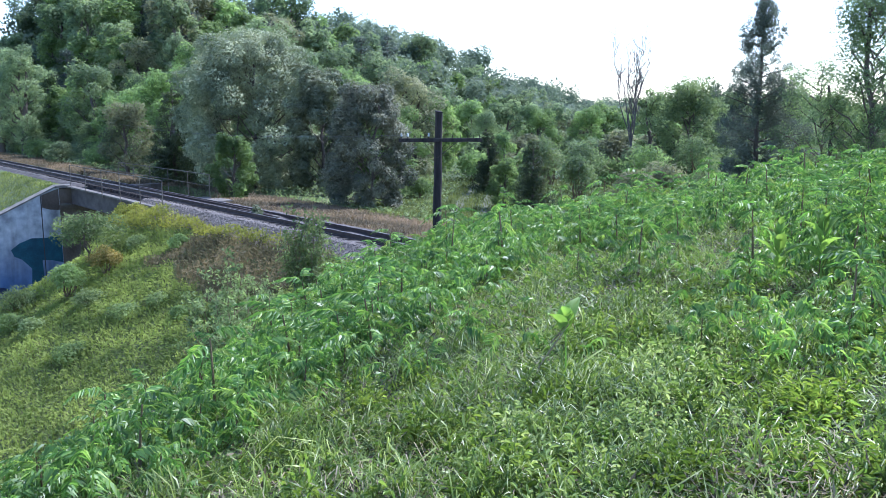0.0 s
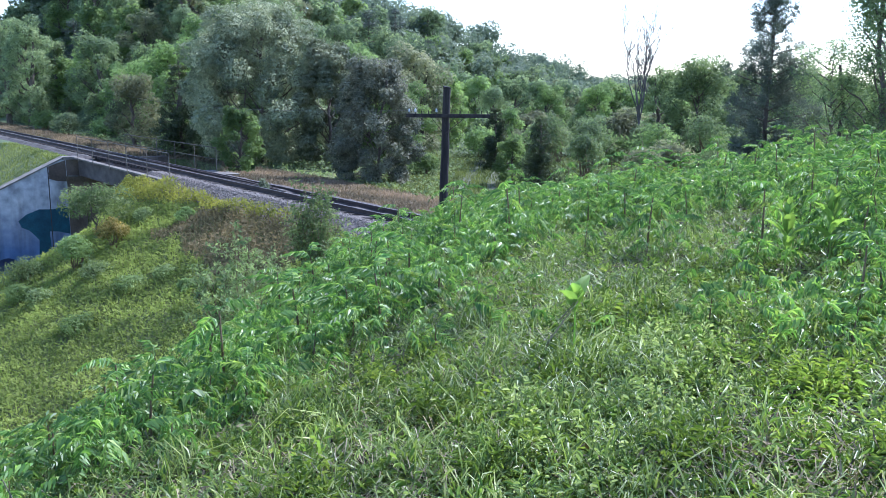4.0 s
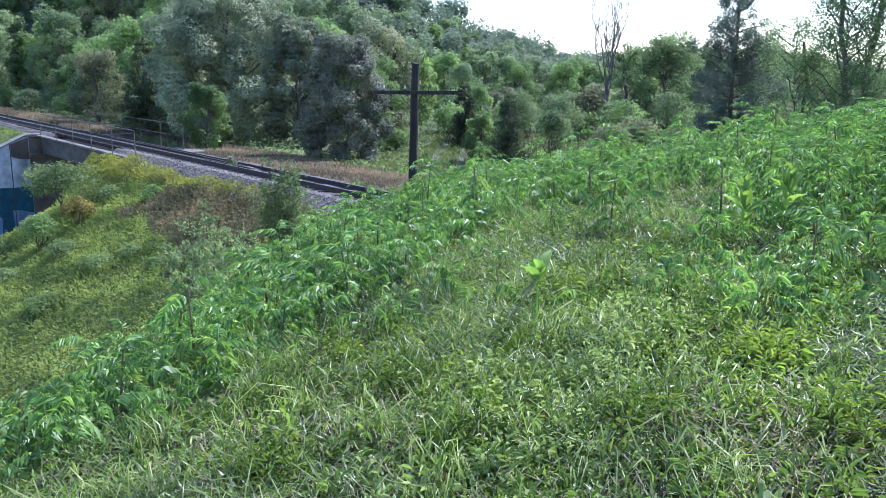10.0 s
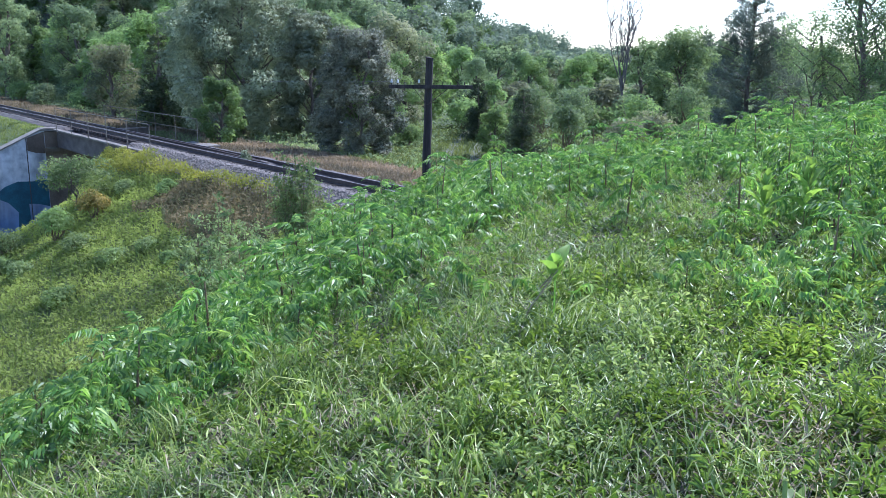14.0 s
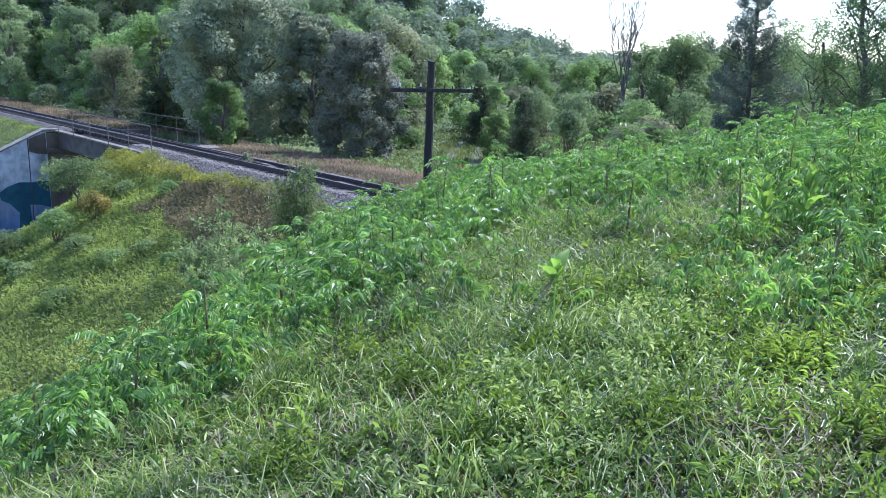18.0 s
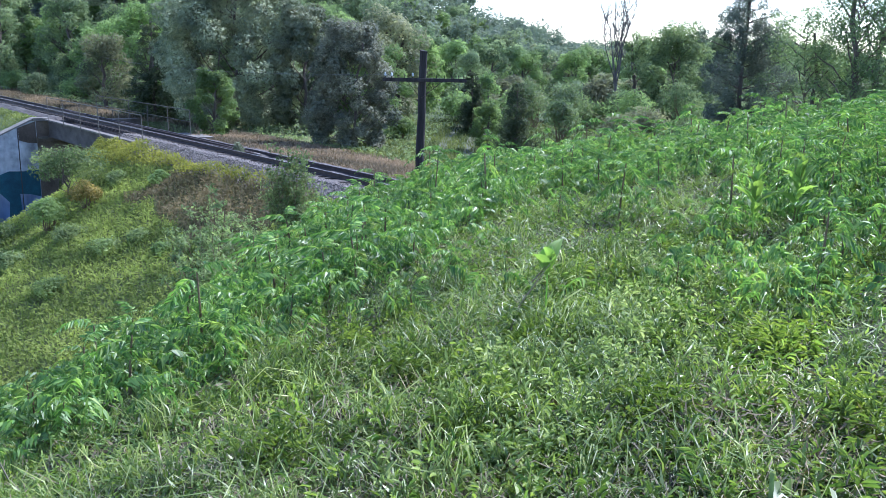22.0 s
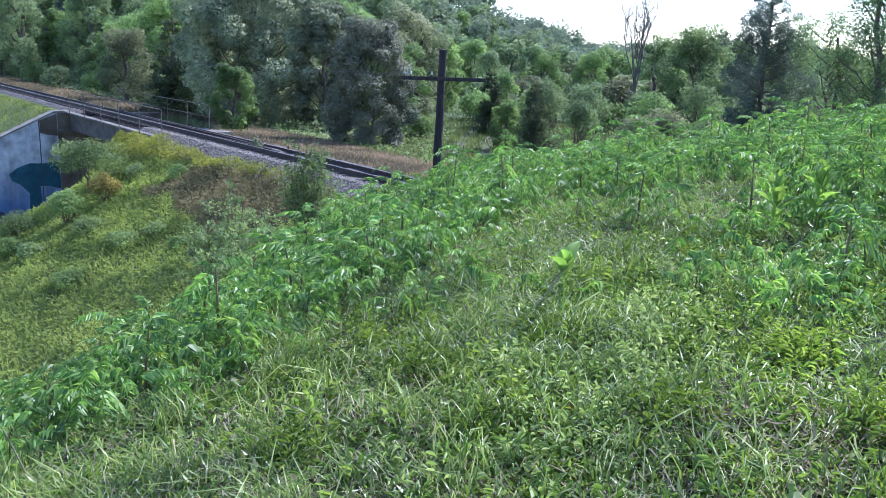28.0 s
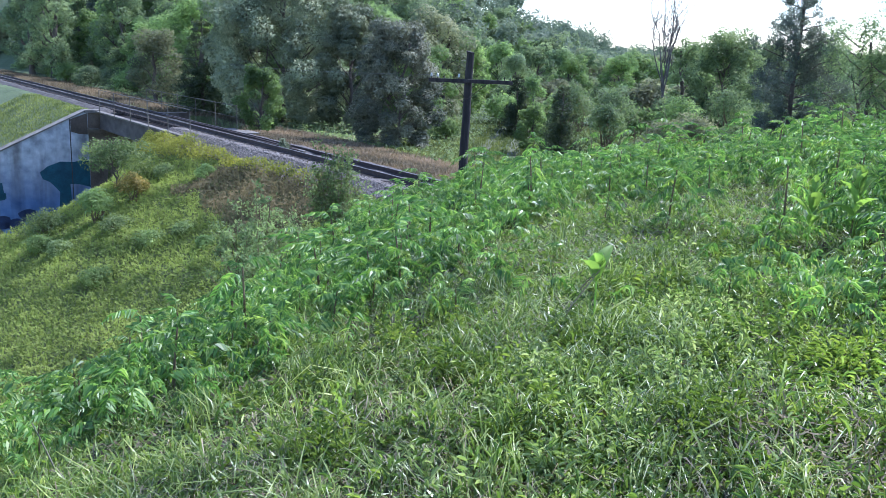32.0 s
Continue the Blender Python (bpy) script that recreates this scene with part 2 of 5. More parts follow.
M_PATH = solid("dirt_path", [(0.3, (0.07, 0.08, 0.045)), (0.7, (0.115, 0.12, 0.068))], 1.0, 12, 0.95, 0, 0.6, depth=0.03)
M_GLASS = solid("insulator_glass", [(0.3, (0.4, 0.46, 0.47)), (0.7, (0.6, 0.64, 0.64))], 3, 10, 0.2, 0, 0.0)
M_WIRE = solid("wire", [(0.3, (0.1, 0.1, 0.1)), (0.7, (0.18, 0.18, 0.18))], 3, 10, 0.5, 0.5, 0.0)
# teal of the graffiti, also the colour of the wall's drawn-in tree shadow
M_TEAL = solid("teal_paint_and_shadow", [(0.3, (0.01, 0.05, 0.08)), (0.7, (0.02, 0.1, 0.14))], 2, 20, 0.7, 0, 0.1)
M_INK = solid("dark_blue_paint", [(0.3, (0.012, 0.02, 0.06)), (0.7, (0.03, 0.05, 0.13))], 2, 20, 0.7, 0, 0.1)


def wall_paint():
    """White-washed concrete, painted blue low down, with streaks and brown stains."""
    m, n, l = nodes_of("painted_abutment")
    p = n["Principled BSDF"]
    base = ramp(n, l, noise_of(n, l, 1.9, 7), [(0.3, (0.27, 0.28, 0.3)), (0.5, (0.45, 0.465, 0.485)), (0.68, (0.6, 0.61, 0.62))])
    blue = ramp(n, l, noise_of(n, l, 1.5, 4), [(0.3, (0.07, 0.13, 0.28)), (0.7, (0.15, 0.23, 0.42))])
    geo, sep = n.new("ShaderNodeNewGeometry"), n.new("ShaderNodeSeparateXYZ")
    l.new(geo.outputs["Position"], sep.inputs[0])
    add, mr = n.new("ShaderNodeMath"), n.new("ShaderNodeMapRange")
    l.new(noise_of(n, l, 0.8, 4), add.inputs[0])
    l.new(sep.outputs["Z"], add.inputs[1])
    mr.inputs["From Min"].default_value, mr.inputs["From Max"].default_value = -4.6, -7.6
    l.new(add.outputs[0], mr.inputs["Value"])
    c = blend(n, l, mr.outputs[0], base, blue)
    streak = ramp(n, l, noise_of(n, l, 1.4, 5, "Object", (1, 1, 0.12)), [(0.45, (1, 1, 1)), (0.68, (0.42, 0.38, 0.35))])
    c = blend(n, l, 0.8, c, streak, "MULTIPLY")
    l.new(c, p.inputs["Base Color"])
    p.inputs["Roughness"].default_value = 0.85
    b = n.new("ShaderNodeBump")
    b.inputs["Strength"].default_value, b.inputs["Distance"].default_value = 0.3, 0.03
    l.new(noise_of(n, l, 9, 4), b.inputs["Height"])
    l.new(b.outputs[0], p.inputs["Normal"])
    return m


M_WALL = wall_paint()
M_BARE = solid("brown_concrete", [(0.3, (0.08, 0.06, 0.045)), (0.7, (0.19, 0.15, 0.115))], 0.9, 12, 0.9, 0, 0.3)

# ---- mesh helpers ----


def fast_mesh(name, verts, faces, mat, smooth=False):
    """A mesh from arrays of corners and of faces that all have the same number of corners."""
    verts, faces = np.asarray(verts, np.float32), np.asarray(faces, np.int32)
    me = bpy.data.meshes.new(name)
    me.vertices.add(len(verts))
    me.vertices.foreach_set("co", verts.ravel())
    n, k = faces.shape
    me.loops.add(n * k)
    me.loops.foreach_set("vertex_index", faces.ravel())
    me.polygons.add(n)
    me.polygons.foreach_set("loop_start", np.arange(0, n * k, k, dtype=np.int32))
    if smooth:
        me.polygons.foreach_set("use_smooth", np.ones(n, bool))
    me.materials.append(mat)
    me.update(calc_edges=True)
    return me


def part(name, data, material, parent, label=""):
    """A bmesh or a mesh as one object under a thing or a part."""
    if isinstance(data, bmesh.types.BMesh):
        me = bpy.data.meshes.new(name)
        data.to_mesh(me)
        data.free()
        me.materials.append(material)
        data = me
    ob = new(name, data)
    ob.parent = parent
    return tagged(ob, label)


def empty(name, m, label, category, group=""):
    ob = new(name)
    ob.matrix_basis = m
    return tagged(ob, label, category, group)


def box(bm, size, m, bevel=0.0):
    made = bmesh.ops.create_cube(bm, size=1, matrix=m @ Matrix.Diagonal((*size, 1)))
    if bevel:
        edges = list({e for v in made["verts"] for e in v.link_edges})
        bmesh.ops.bevel(bm, geom=edges, offset=bevel, segments=2, profile=0.6, affect="EDGES")
    return bm


def tube(points, radii, sides=6):
    """Corners and four-cornered faces of a tapered tube along points."""
    P, r = np.asarray(points, float), np.asarray(radii, float)
    t = np.gradient(P, axis=0)
    t /= np.linalg.norm(t, axis=1)[:, None] + 1e-9
    ref = np.where(np.abs(t[:, 2:3]) > 0.9, [[1.0, 0, 0]], [[0, 0, 1.0]])
    a = np.cross(t, ref)
    a /= np.linalg.norm(a, axis=1)[:, None]
    b = np.cross(t, a)
    ang = np.linspace(0, 2 * np.pi, sides, endpoint=False)
    V = P[:, None] + r[:, None, None] * (a[:, None] * np.cos(ang)[None, :, None] + b[:, None] * np.sin(ang)[None, :, None])
    i, j = np.meshgrid(np.arange(len(P) - 1), np.arange(sides), indexing="ij")
    k = (j + 1) % sides
    F = np.stack([i * sides + j, i * sides + k, (i + 1) * sides + k, (i + 1) * sides + j], -1).reshape(-1, 4)
    return V.reshape(-1, 3), F


def joined(pieces):
    V, F, n = [], [], 0
    for v, f in pieces:
        V.append(v)
        F.append(np.asarray(f) + n)
        n += len(v)
    return np.concatenate(V), np.concatenate(F)


def unit(v):
    return v / (np.linalg.norm(v, axis=-1, keepdims=True) + 1e-9)


def leaves(rng, P, out, size, aspect=0.5, droop=0.0, spread=0.9):
    """Pointed leaves as folded four-cornered pieces at P, facing about out."""
    n = len(P)
    nor = unit(out * 0.7 + rng.normal(size=(n, 3)) * spread + [0, 0, 0.35])
    along = unit(np.cross(nor, rng.normal(size=(n, 3))) + [0, 0, -droop])
    side = unit(np.cross(nor, along))
    L = (size * rng.uniform(0.6, 1.35, n))[:, None]
    mid = P + along * L * 0.5 - nor * L * 0.08
    V = np.stack([P, mid + side * L * aspect * 0.5, P + along * L, mid - side * L * aspect * 0.5], 1).reshape(-1, 3)
    return V, np.arange(n * 4).reshape(-1, 4)


def leaflets(rng, P, out, size, aspect=0.6, droop=0.0, spread=0.9):
    """Small three-cornered leaves at P, facing about out."""
    n = len(P)
    nor = unit(out * 0.6 + rng.normal(size=(n, 3)) * (spread + .12) + [0.12, 0.1, 0.55])
    along = unit(np.cross(nor, rng.normal(size=(n, 3))) + [0, 0, -droop])
    side = unit(np.cross(nor, along))
    L = (size * rng.uniform(0.6, 1.35, n))[:, None]
    V = np.stack([P - side * L * aspect * 0.5, P + side * L * aspect * 0.5, P + along * L], 1).reshape(-1, 3)
    return V, np.arange(n * 3).reshape(-1, 3)


def blades(rng, x, y, z, height, width, lean=0.6, plain=False):
    """Bent grass blades: three or five three-cornered faces each."""
    n = len(x)
    root = np.stack([x, y, z], 1)
    a = rng.uniform(0, 2 * np.pi, n)
    way = np.stack([np.cos(a), np.sin(a), np.zeros(n)], 1)
    b = a + rng.normal(0, 0.6, n) + np.pi / 2
    side = np.stack([np.cos(b), np.sin(b), rng.normal(0, 0.3, n)], 1)
    h = (height * rng.uniform(0.5, 1.4, n))[:, None]
    k = (lean * rng.uniform(0.2, 1.5, n))[:, None]
    w = (width * rng.uniform(0.6, 1.4, n))[:, None] * 0.5
    up = np.array([0, 0, 1.0])
    p1 = root + up * h * 0.5 + way * h * k * 0.15
    p2 = root + up * h * (0.85 - 0.1 * k) + way * h * k * 0.5
    tip = root + up * h * np.maximum(1.0 - 0.6 * k, .1) + way * h * k * .92
    if plain:
        V = np.stack([root - side * w, root + side * w, p2 - side * w * 0.8, p2 + side * w * 0.8, tip], 1)
        F = np.array([[0, 1, 3], [0, 3, 2], [2, 3, 4]])
    else:
        V = np.stack([root - side * w, root + side * w, p1 - side * w, p1 + side * w, p2 - side * w * 0.7, p2 + side * w * 0.7, tip], 1)
        F = np.array([[0, 1, 3], [0, 3, 2], [2, 3, 5], [2, 5, 4], [4, 5, 6]])
    return V.reshape(-1, 3), (F[None] + V.shape[1] * np.arange(n)[:, None, None]).reshape(-1, 3)


# ---- ground ----
TRACK_O, TRACK_D, TRACK_N = np.array([-1.115, 27.10]), np.array([-0.6204, 0.7843]), np.array([0.7843, 0.6204])
RAIL_Z = -2.4
S_WALL = 31.4


def track_sq(x, y):
    dx, dy = x - TRACK_O[0], y - TRACK_O[1]
    return dx * TRACK_D[0] + dy * TRACK_D[1], dx * TRACK_N[0] + dy * TRACK_N[1]


def on_track(s, q, z=0.0):
    p = TRACK_O + s * TRACK_D + q * TRACK_N
    return Vector((p[0], p[1], z))


TRACK_YAW = math.degrees(math.atan2(TRACK_D[1], TRACK_D[0]))


def step(a, b, v):
    t = np.clip((v - a) / (b - a), 0, 1)
    return t * t * (3 - 2 * t)


def ripple(x, y):
    return (np.sin(x * 1.7 + 0.6 * np.sin(y * 1.1)) + np.sin(y * 1.3 + 0.8 * np.sin(x * 0.9 + 2)) + 0.5 * np.sin(x * 3.1 - y * 2.3)) / 2.5


def soft_plus(v, k=1.0):
    return np.where(v > 20 * k, v, k * np.log1p(np.exp(np.minimum(v, 20 * k) / k)))


def mound(x, y):
    lee = 1 / (1 + np.exp(np.clip(x, -20, 20)))
    z = 0.05 - (0.03 + 0.03 * lee) * np.maximum(y, 0) + 0.09 * soft_plus(x, 0.4) + 0.035 * soft_plus(x - 3.0, 0.4)
    near = step(9, 5, y)
    z = z - (0.38 - 0.07 * near) * soft_plus(-x - 0.3, 0.4) - 0.35 * soft_plus(-x - 2.6 - 0.8 * near, 0.4)
    z = z - 0.35 * soft_plus(y - 15.5 - 0.2 * x, 0.8)
    return np.minimum(z, 1.8) + 0.04 * ripple(x * 1.5, y * 1.5)


def embankment(x, y):
    s, q = track_sq(x, y)
    start = 20.3 - 1.5 * np.clip(-q - 2.6, 0, 3)
    near = -2.95 - 0.5 * np.maximum(0, -q - 2.6) + 0.12 * ripple(x * 0.5, y * 0.5) * step(3, 8, -q)
    far = -2.95 - 0.06 * np.clip(q - 2.6, 0, 8)
    side = np.where(q < 0, near, far)
    gap = side - 0.62 * np.maximum(0, s - start) * (1 - step(2.4, 5, q))
    gap = np.maximum(gap, -10.2)
    beyond = np.where(q < 0, -2.75 - 0.48 * np.maximum(0, -q - 2.9), far)
    u = -0.9 * x + 0.43 * y
    hill = (14.6 * step(37, 88, u) + 7.5 * step(78, 112, u)) * step(6, 27, q) * (1 - step(165, 300, y))
    return np.where(s < S_WALL + 0.25, gap, np.maximum(beyond, -10.2)) + hill


def ground_z(x, y):
    x, y = np.asarray(x, float), np.asarray(y, float)
    a, b = mound(x, y), embankment(x, y)
    m = np.maximum(a, b)
    return m + 0.25 * np.exp(-np.abs(a - b) / 0.5) * 0.5


def ground():
    def axis(lo, hi, d, reach):
        mid = np.arange(lo, hi, d)
        out = np.cumsum(d * 1.16 ** np.arange(1, 60))
        out = out[out < reach]
        return np.concatenate([(lo - out)[::-1], mid, hi - d + out])
    xs, ys = axis(-34, 20, 0.5, 4000), axis(-3, 66, 0.5, 4000)
    X, Y = np.meshgrid(xs, ys)
    Z = ground_z(X, Y)
    V = np.stack([X, Y, Z], -1).reshape(-1, 3)
    i, j = np.meshgrid(np.arange(len(ys) - 1), np.arange(len(xs) - 1), indexing="ij")
    w = len(xs)
    F = np.stack([i * w + j, i * w + j + 1, (i + 1) * w + j + 1, (i + 1) * w + j], -1).reshape(-1, 4)
    me = fast_mesh("ground", V, F, M_LITTER, True)
    me.materials.append(M_MEADOW)
    me.materials.append(M_FOREST)
    c = V[F].mean(1)
    s, q = track_sq(c[:, 0], c[:, 1])
    kind = np.where(mound(c[:, 0], c[:, 1]) > embankment(c[:, 0], c[:, 1]), 0, 1)
    kind = np.where((q > 12) | (np.hypot(c[:, 0], c[:, 1]) > 90), 2, kind)
    kind = np.where((s > S_WALL) & (q < 0), 2, kind)
    me.polygons.foreach_set("material_index", kind.astype(np.int32))
    return tagged(new("ground", me), "weedy mound, railway embankment and wooded valley ground", "ground", "", "structure")


ground()

# ---- railway ----


CANT = 0.105


def canted(q, z):
    """Height on the tilted track bed, which falls away from the mound."""
    return z - CANT * (q + 0.72)


def along_track(s, q, z):
    """A pose on the track, with x along it and y to its near side's opposite."""
    p = on_track(s, q, z)
    return pose(p.x, p.y, p.z, 0, 0, TRACK_YAW)


def bar_between(a, b, w, h, bevel=0.0):
    a, b = Vector(a), Vector(b)
    d = b - a
    m = Matrix.Translation((a + b) / 2) @ d.to_track_quat("X", "Z").to_matrix().to_4x4()
    return box(bmesh.new(), (d.length, w, h), m, bevel)


def rail_profile(a, b, height=0.17):
    """A rail's foot, web and head, swept from a to b."""
    h = height
    pts = [(-.07, 0), (.07, 0), (.07, .018), (.012, .03), (.012, h - .04), (.036, h - .034), (.036, h), (-.036, h), (-.036, h - .034), (-.012, h - .04), (-.012, .03), (-.07, .018)]
    bm = bmesh.new()
    a, b = Vector(a), Vector(b)
    side = Vector((0, 0, 1)).cross(b - a).normalized()
    rings = [[bm.verts.new(p + side * x + Vector((0, 0, z))) for x, z in pts] for p in (a, b)]
    for i in range(len(pts)):
        j = (i + 1) % len(pts)
        bm.faces.new((rings[0][i], rings[0][j], rings[1][j], rings[1][i]))
    bm.faces.new(rings[0][::-1])
    bm.faces.new(rings[1])
    bmesh.ops.recalc_face_normals(bm, faces=bm.faces)
    return bm


def railway_track():
    t = empty("railway_track", Matrix(), "single railway track of rusty rails on dark timber sleepers", "railway track")
    for q in (-0.72, 0.72):
        r = part("rail", rail_profile(on_track(-30, q, canted(q, RAIL_Z - 0.17)), on_track(95, q, canted(q, RAIL_Z - 0.17))), M_RAIL, t, "rusty steel rail with a worn bright head")
        part("rail_head", bar_between(on_track(-30, q, canted(q, RAIL_Z + 0.002)), on_track(95, q, canted(q, RAIL_Z + 0.002)), 0.05, 0.008), M_RAILTOP, r, "bright worn rail top")
    for q in (-0.42, 0.42):
        part("guard_rail", rail_profile(on_track(14.5, q, canted(q, RAIL_Z - 0.17)), on_track(36, q, canted(q, RAIL_Z - 0.17)), 0.15), M_RAIL, t)
        part("guard_rail_end", rail_profile(on_track(9.2, q * 0.12, canted(0, RAIL_Z - 0.17)), on_track(14.5, q, canted(q, RAIL_Z - 0.17)), 0.15), M_RAIL, t)
    # a matte pale colour stands in for the shine on the steel point
    part("guard_rail_point", box(bmesh.new(), (0.5, 0.16, 0.08), along_track(9.1, 0, canted(0, RAIL_Z - 0.05)), 0.04), M_COPING, t, "pale steel point of the guard rails, its shine put into the colour")
    me = bpy.data.meshes.new("sleeper")
    bm = box(bmesh.new(), (0.23, 2.6, 0.16), Matrix(), 0.02)
    bm.to_mesh(me)
    bm.free()
    me.materials.append(M_SLEEPER)
    rng = random.Random(4)
    for i in range(150):
        s = -14 + 0.56 * i
        ob = part("sleeper", me, M_SLEEPER, t)
        ob.matrix_basis = along_track(s + rng.uniform(-.03, .03), rng.uniform(-.04, .04), canted(0, RAIL_Z - 0.255)) @ pose(0, 0, 0, 6.0, 0, rng.uniform(-1.5, 1.5))
    return t


def ballast():
    rng = np.random.default_rng(5)
    prof = [(-2.75, -3.05), (-1.7, -2.53), (1.9, -2.81), (2.7, -3.02)]
    for a, b in ((-40, 19.5), (S_WALL - 0.8, 110)):
        prof = prof if a < 0 else [(-2.0, -2.85), (-1.5, -2.56), (1.5, -2.78), (2.2, -3.0)]
        n = int((b - a) / 0.5)
        ss = np.linspace(a, b, n)
        qs = np.interp(np.linspace(0, 3, 25), range(4), [p[0] for p in prof])
        zs = np.interp(np.linspace(0, 3, 25), range(4), [p[1] for p in prof])
        S, Q = np.meshgrid(ss, qs, indexing="ij")
        Z = np.broadcast_to(zs, S.shape) + rng.normal(0, 0.025, S.shape)
        if a > 0:
            Z[0] = -2.93
        xy = TRACK_O + S[..., None] * TRACK_D + Q[..., None] * TRACK_N
        V = np.concatenate([xy, Z[..., None]], -1).reshape(-1, 3)
        i, j = np.meshgrid(np.arange(n - 1), np.arange(24), indexing="ij")
        F = np.stack([i * 25 + j, (i + 1) * 25 + j, (i + 1) * 25 + j + 1, i * 25 + j + 1], -1).reshape(-1, 4)
        tagged(new("ballast", fast_mesh("ballast", V, F[:, ::-1], M_BALLAST)), "bed of grey crushed stone under the track", "ballast", "", "structure")
    # loose stones on the near shoulder
    n = 10000
    prof = [(-2.75, -3.05), (-1.7, -2.53), (1.9, -2.81), (2.7, -3.02)]
    s, q = rng.uniform(-6, 19.4, n), -2.75 + 1.6 * rng.random(n) ** 1.1
    z = np.interp(q, [p[0] for p in prof], [p[1] for p in prof]) + 0.02
    xy = TRACK_O + s[:, None] * TRACK_D + q[:, None] * TRACK_N
    c = np.concatenate([xy, z[:, None]], 1)
    octa = np.array([[1, 0, 0], [0, 1, 0], [-1, 0, 0], [0, -1, 0], [0, 0, .8], [0, 0, -.8]])
    V = c[:, None] + octa * rng.uniform(0.02, 0.05, (n, 1, 1)) * rng.uniform(0.6, 1.3, (n, 6, 1))
    F = np.array([[0, 1, 4], [1, 2, 4], [2, 3, 4], [3, 0, 4], [1, 0, 5], [2, 1, 5], [3, 2, 5], [0, 3, 5]])
    F = (F[None] + 6 * np.arange(n)[:, None, None]).reshape(-1, 3)
    tagged(new("ballast_stones", fast_mesh("ballast_stones", V.reshape(-1, 3), F, M_STONE)), "loose grey crushed stones on the track shoulder", "stones", "", "stuff")


def prism(outline, s0, s1):
    """A slab across the track between s0 and s1 with an outline of (q, z) corners."""
    bm = bmesh.new()
    a = [bm.verts.new(on_track(s0, q, z)) for q, z in outline]
    b = [bm.verts.new(on_track(s1, q, z)) for q, z in outline]
    n = len(outline)
    for i in range(n):
        j = (i + 1) % n
        bm.faces.new((a[i], a[j], b[j], b[i]))
    bm.faces.new(a[::-1])
    bm.faces.new(b)
    bmesh.ops.recalc_face_normals(bm, faces=bm.faces)
    return bm


def bridge():
    br = empty("railway_bridge", Matrix(), "short concrete railway bridge with rusted handrails", "bridge")
    for q, z, label in ((-1.75, -3.25, "grey weathered outer girder"), (1.75, -3.5, "")):
        part("girder", bar_between(on_track(19.4, q, z), on_track(S_WALL + 0.5, q, z), 0.4, 0.95, 0.03), M_GIRDER, br, label)
    part("deck_slab", bar_between(on_track(19.4, 0, -2.98), on_track(S_WALL + 0.5, 0, -2.98), 3.1, 0.2), M_GIRDER, br)
    for q, z in ((-2.05, -2.68), (2.05, -2.95)):
        part("walkway", bar_between(on_track(16.5, q, z), on_track(S_WALL + 1.0, q, z), 0.34, 0.08, 0.01), M_COPING, br, "pale weathered walkway along the deck edge")
    part("near_abutment", prism([(-2.4, -2.75), (2.4, -2.75), (2.4, -6), (-2.4, -6)], 18.4, 19.7), M_COPING, br)
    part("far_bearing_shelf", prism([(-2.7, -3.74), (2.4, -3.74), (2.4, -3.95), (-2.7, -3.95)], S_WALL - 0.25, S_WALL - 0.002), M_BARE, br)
    part("shelf_lip", prism([(-2.6, -3.68), (-2.1, -3.68), (-2.1, -3.78), (-2.6, -3.78)], S_WALL - 0.3, S_WALL - 0.05), M_COPING, br, "pale broken edge of the bearing shelf")
    # handrails: posts and two rails on each side
    for q, s0, s1, n, z in ((-2.3, 15.4, 30.0, 6, -1.35), (2.3, 21.0, 35.9, 6, -1.6)):
        hr = part("handrail", bar_between(on_track(s0, q, z), on_track(s1, q, z), 0.036, 0.036, 0.006), M_HANDRAIL, br, "rusted angle-iron handrail")
        part("middle_rail", bar_between(on_track(s0, q, z - .6), on_track(s1, q, z - .6), 0.028, 0.028, 0.006), M_HANDRAIL, hr)
        for i in range(n):
            s = s0 + (s1 - s0) * i / (n - 1)
            part("post", bar_between(on_track(s, q, z - 1.45), on_track(s, q, z + .02), 0.034, 0.034, 0.006), M_HANDRAIL, hr)
    return br


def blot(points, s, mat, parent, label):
    """A flat shape on the wall's face, in graffiti paint or a shadow's colour."""
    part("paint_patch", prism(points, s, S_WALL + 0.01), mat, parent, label)


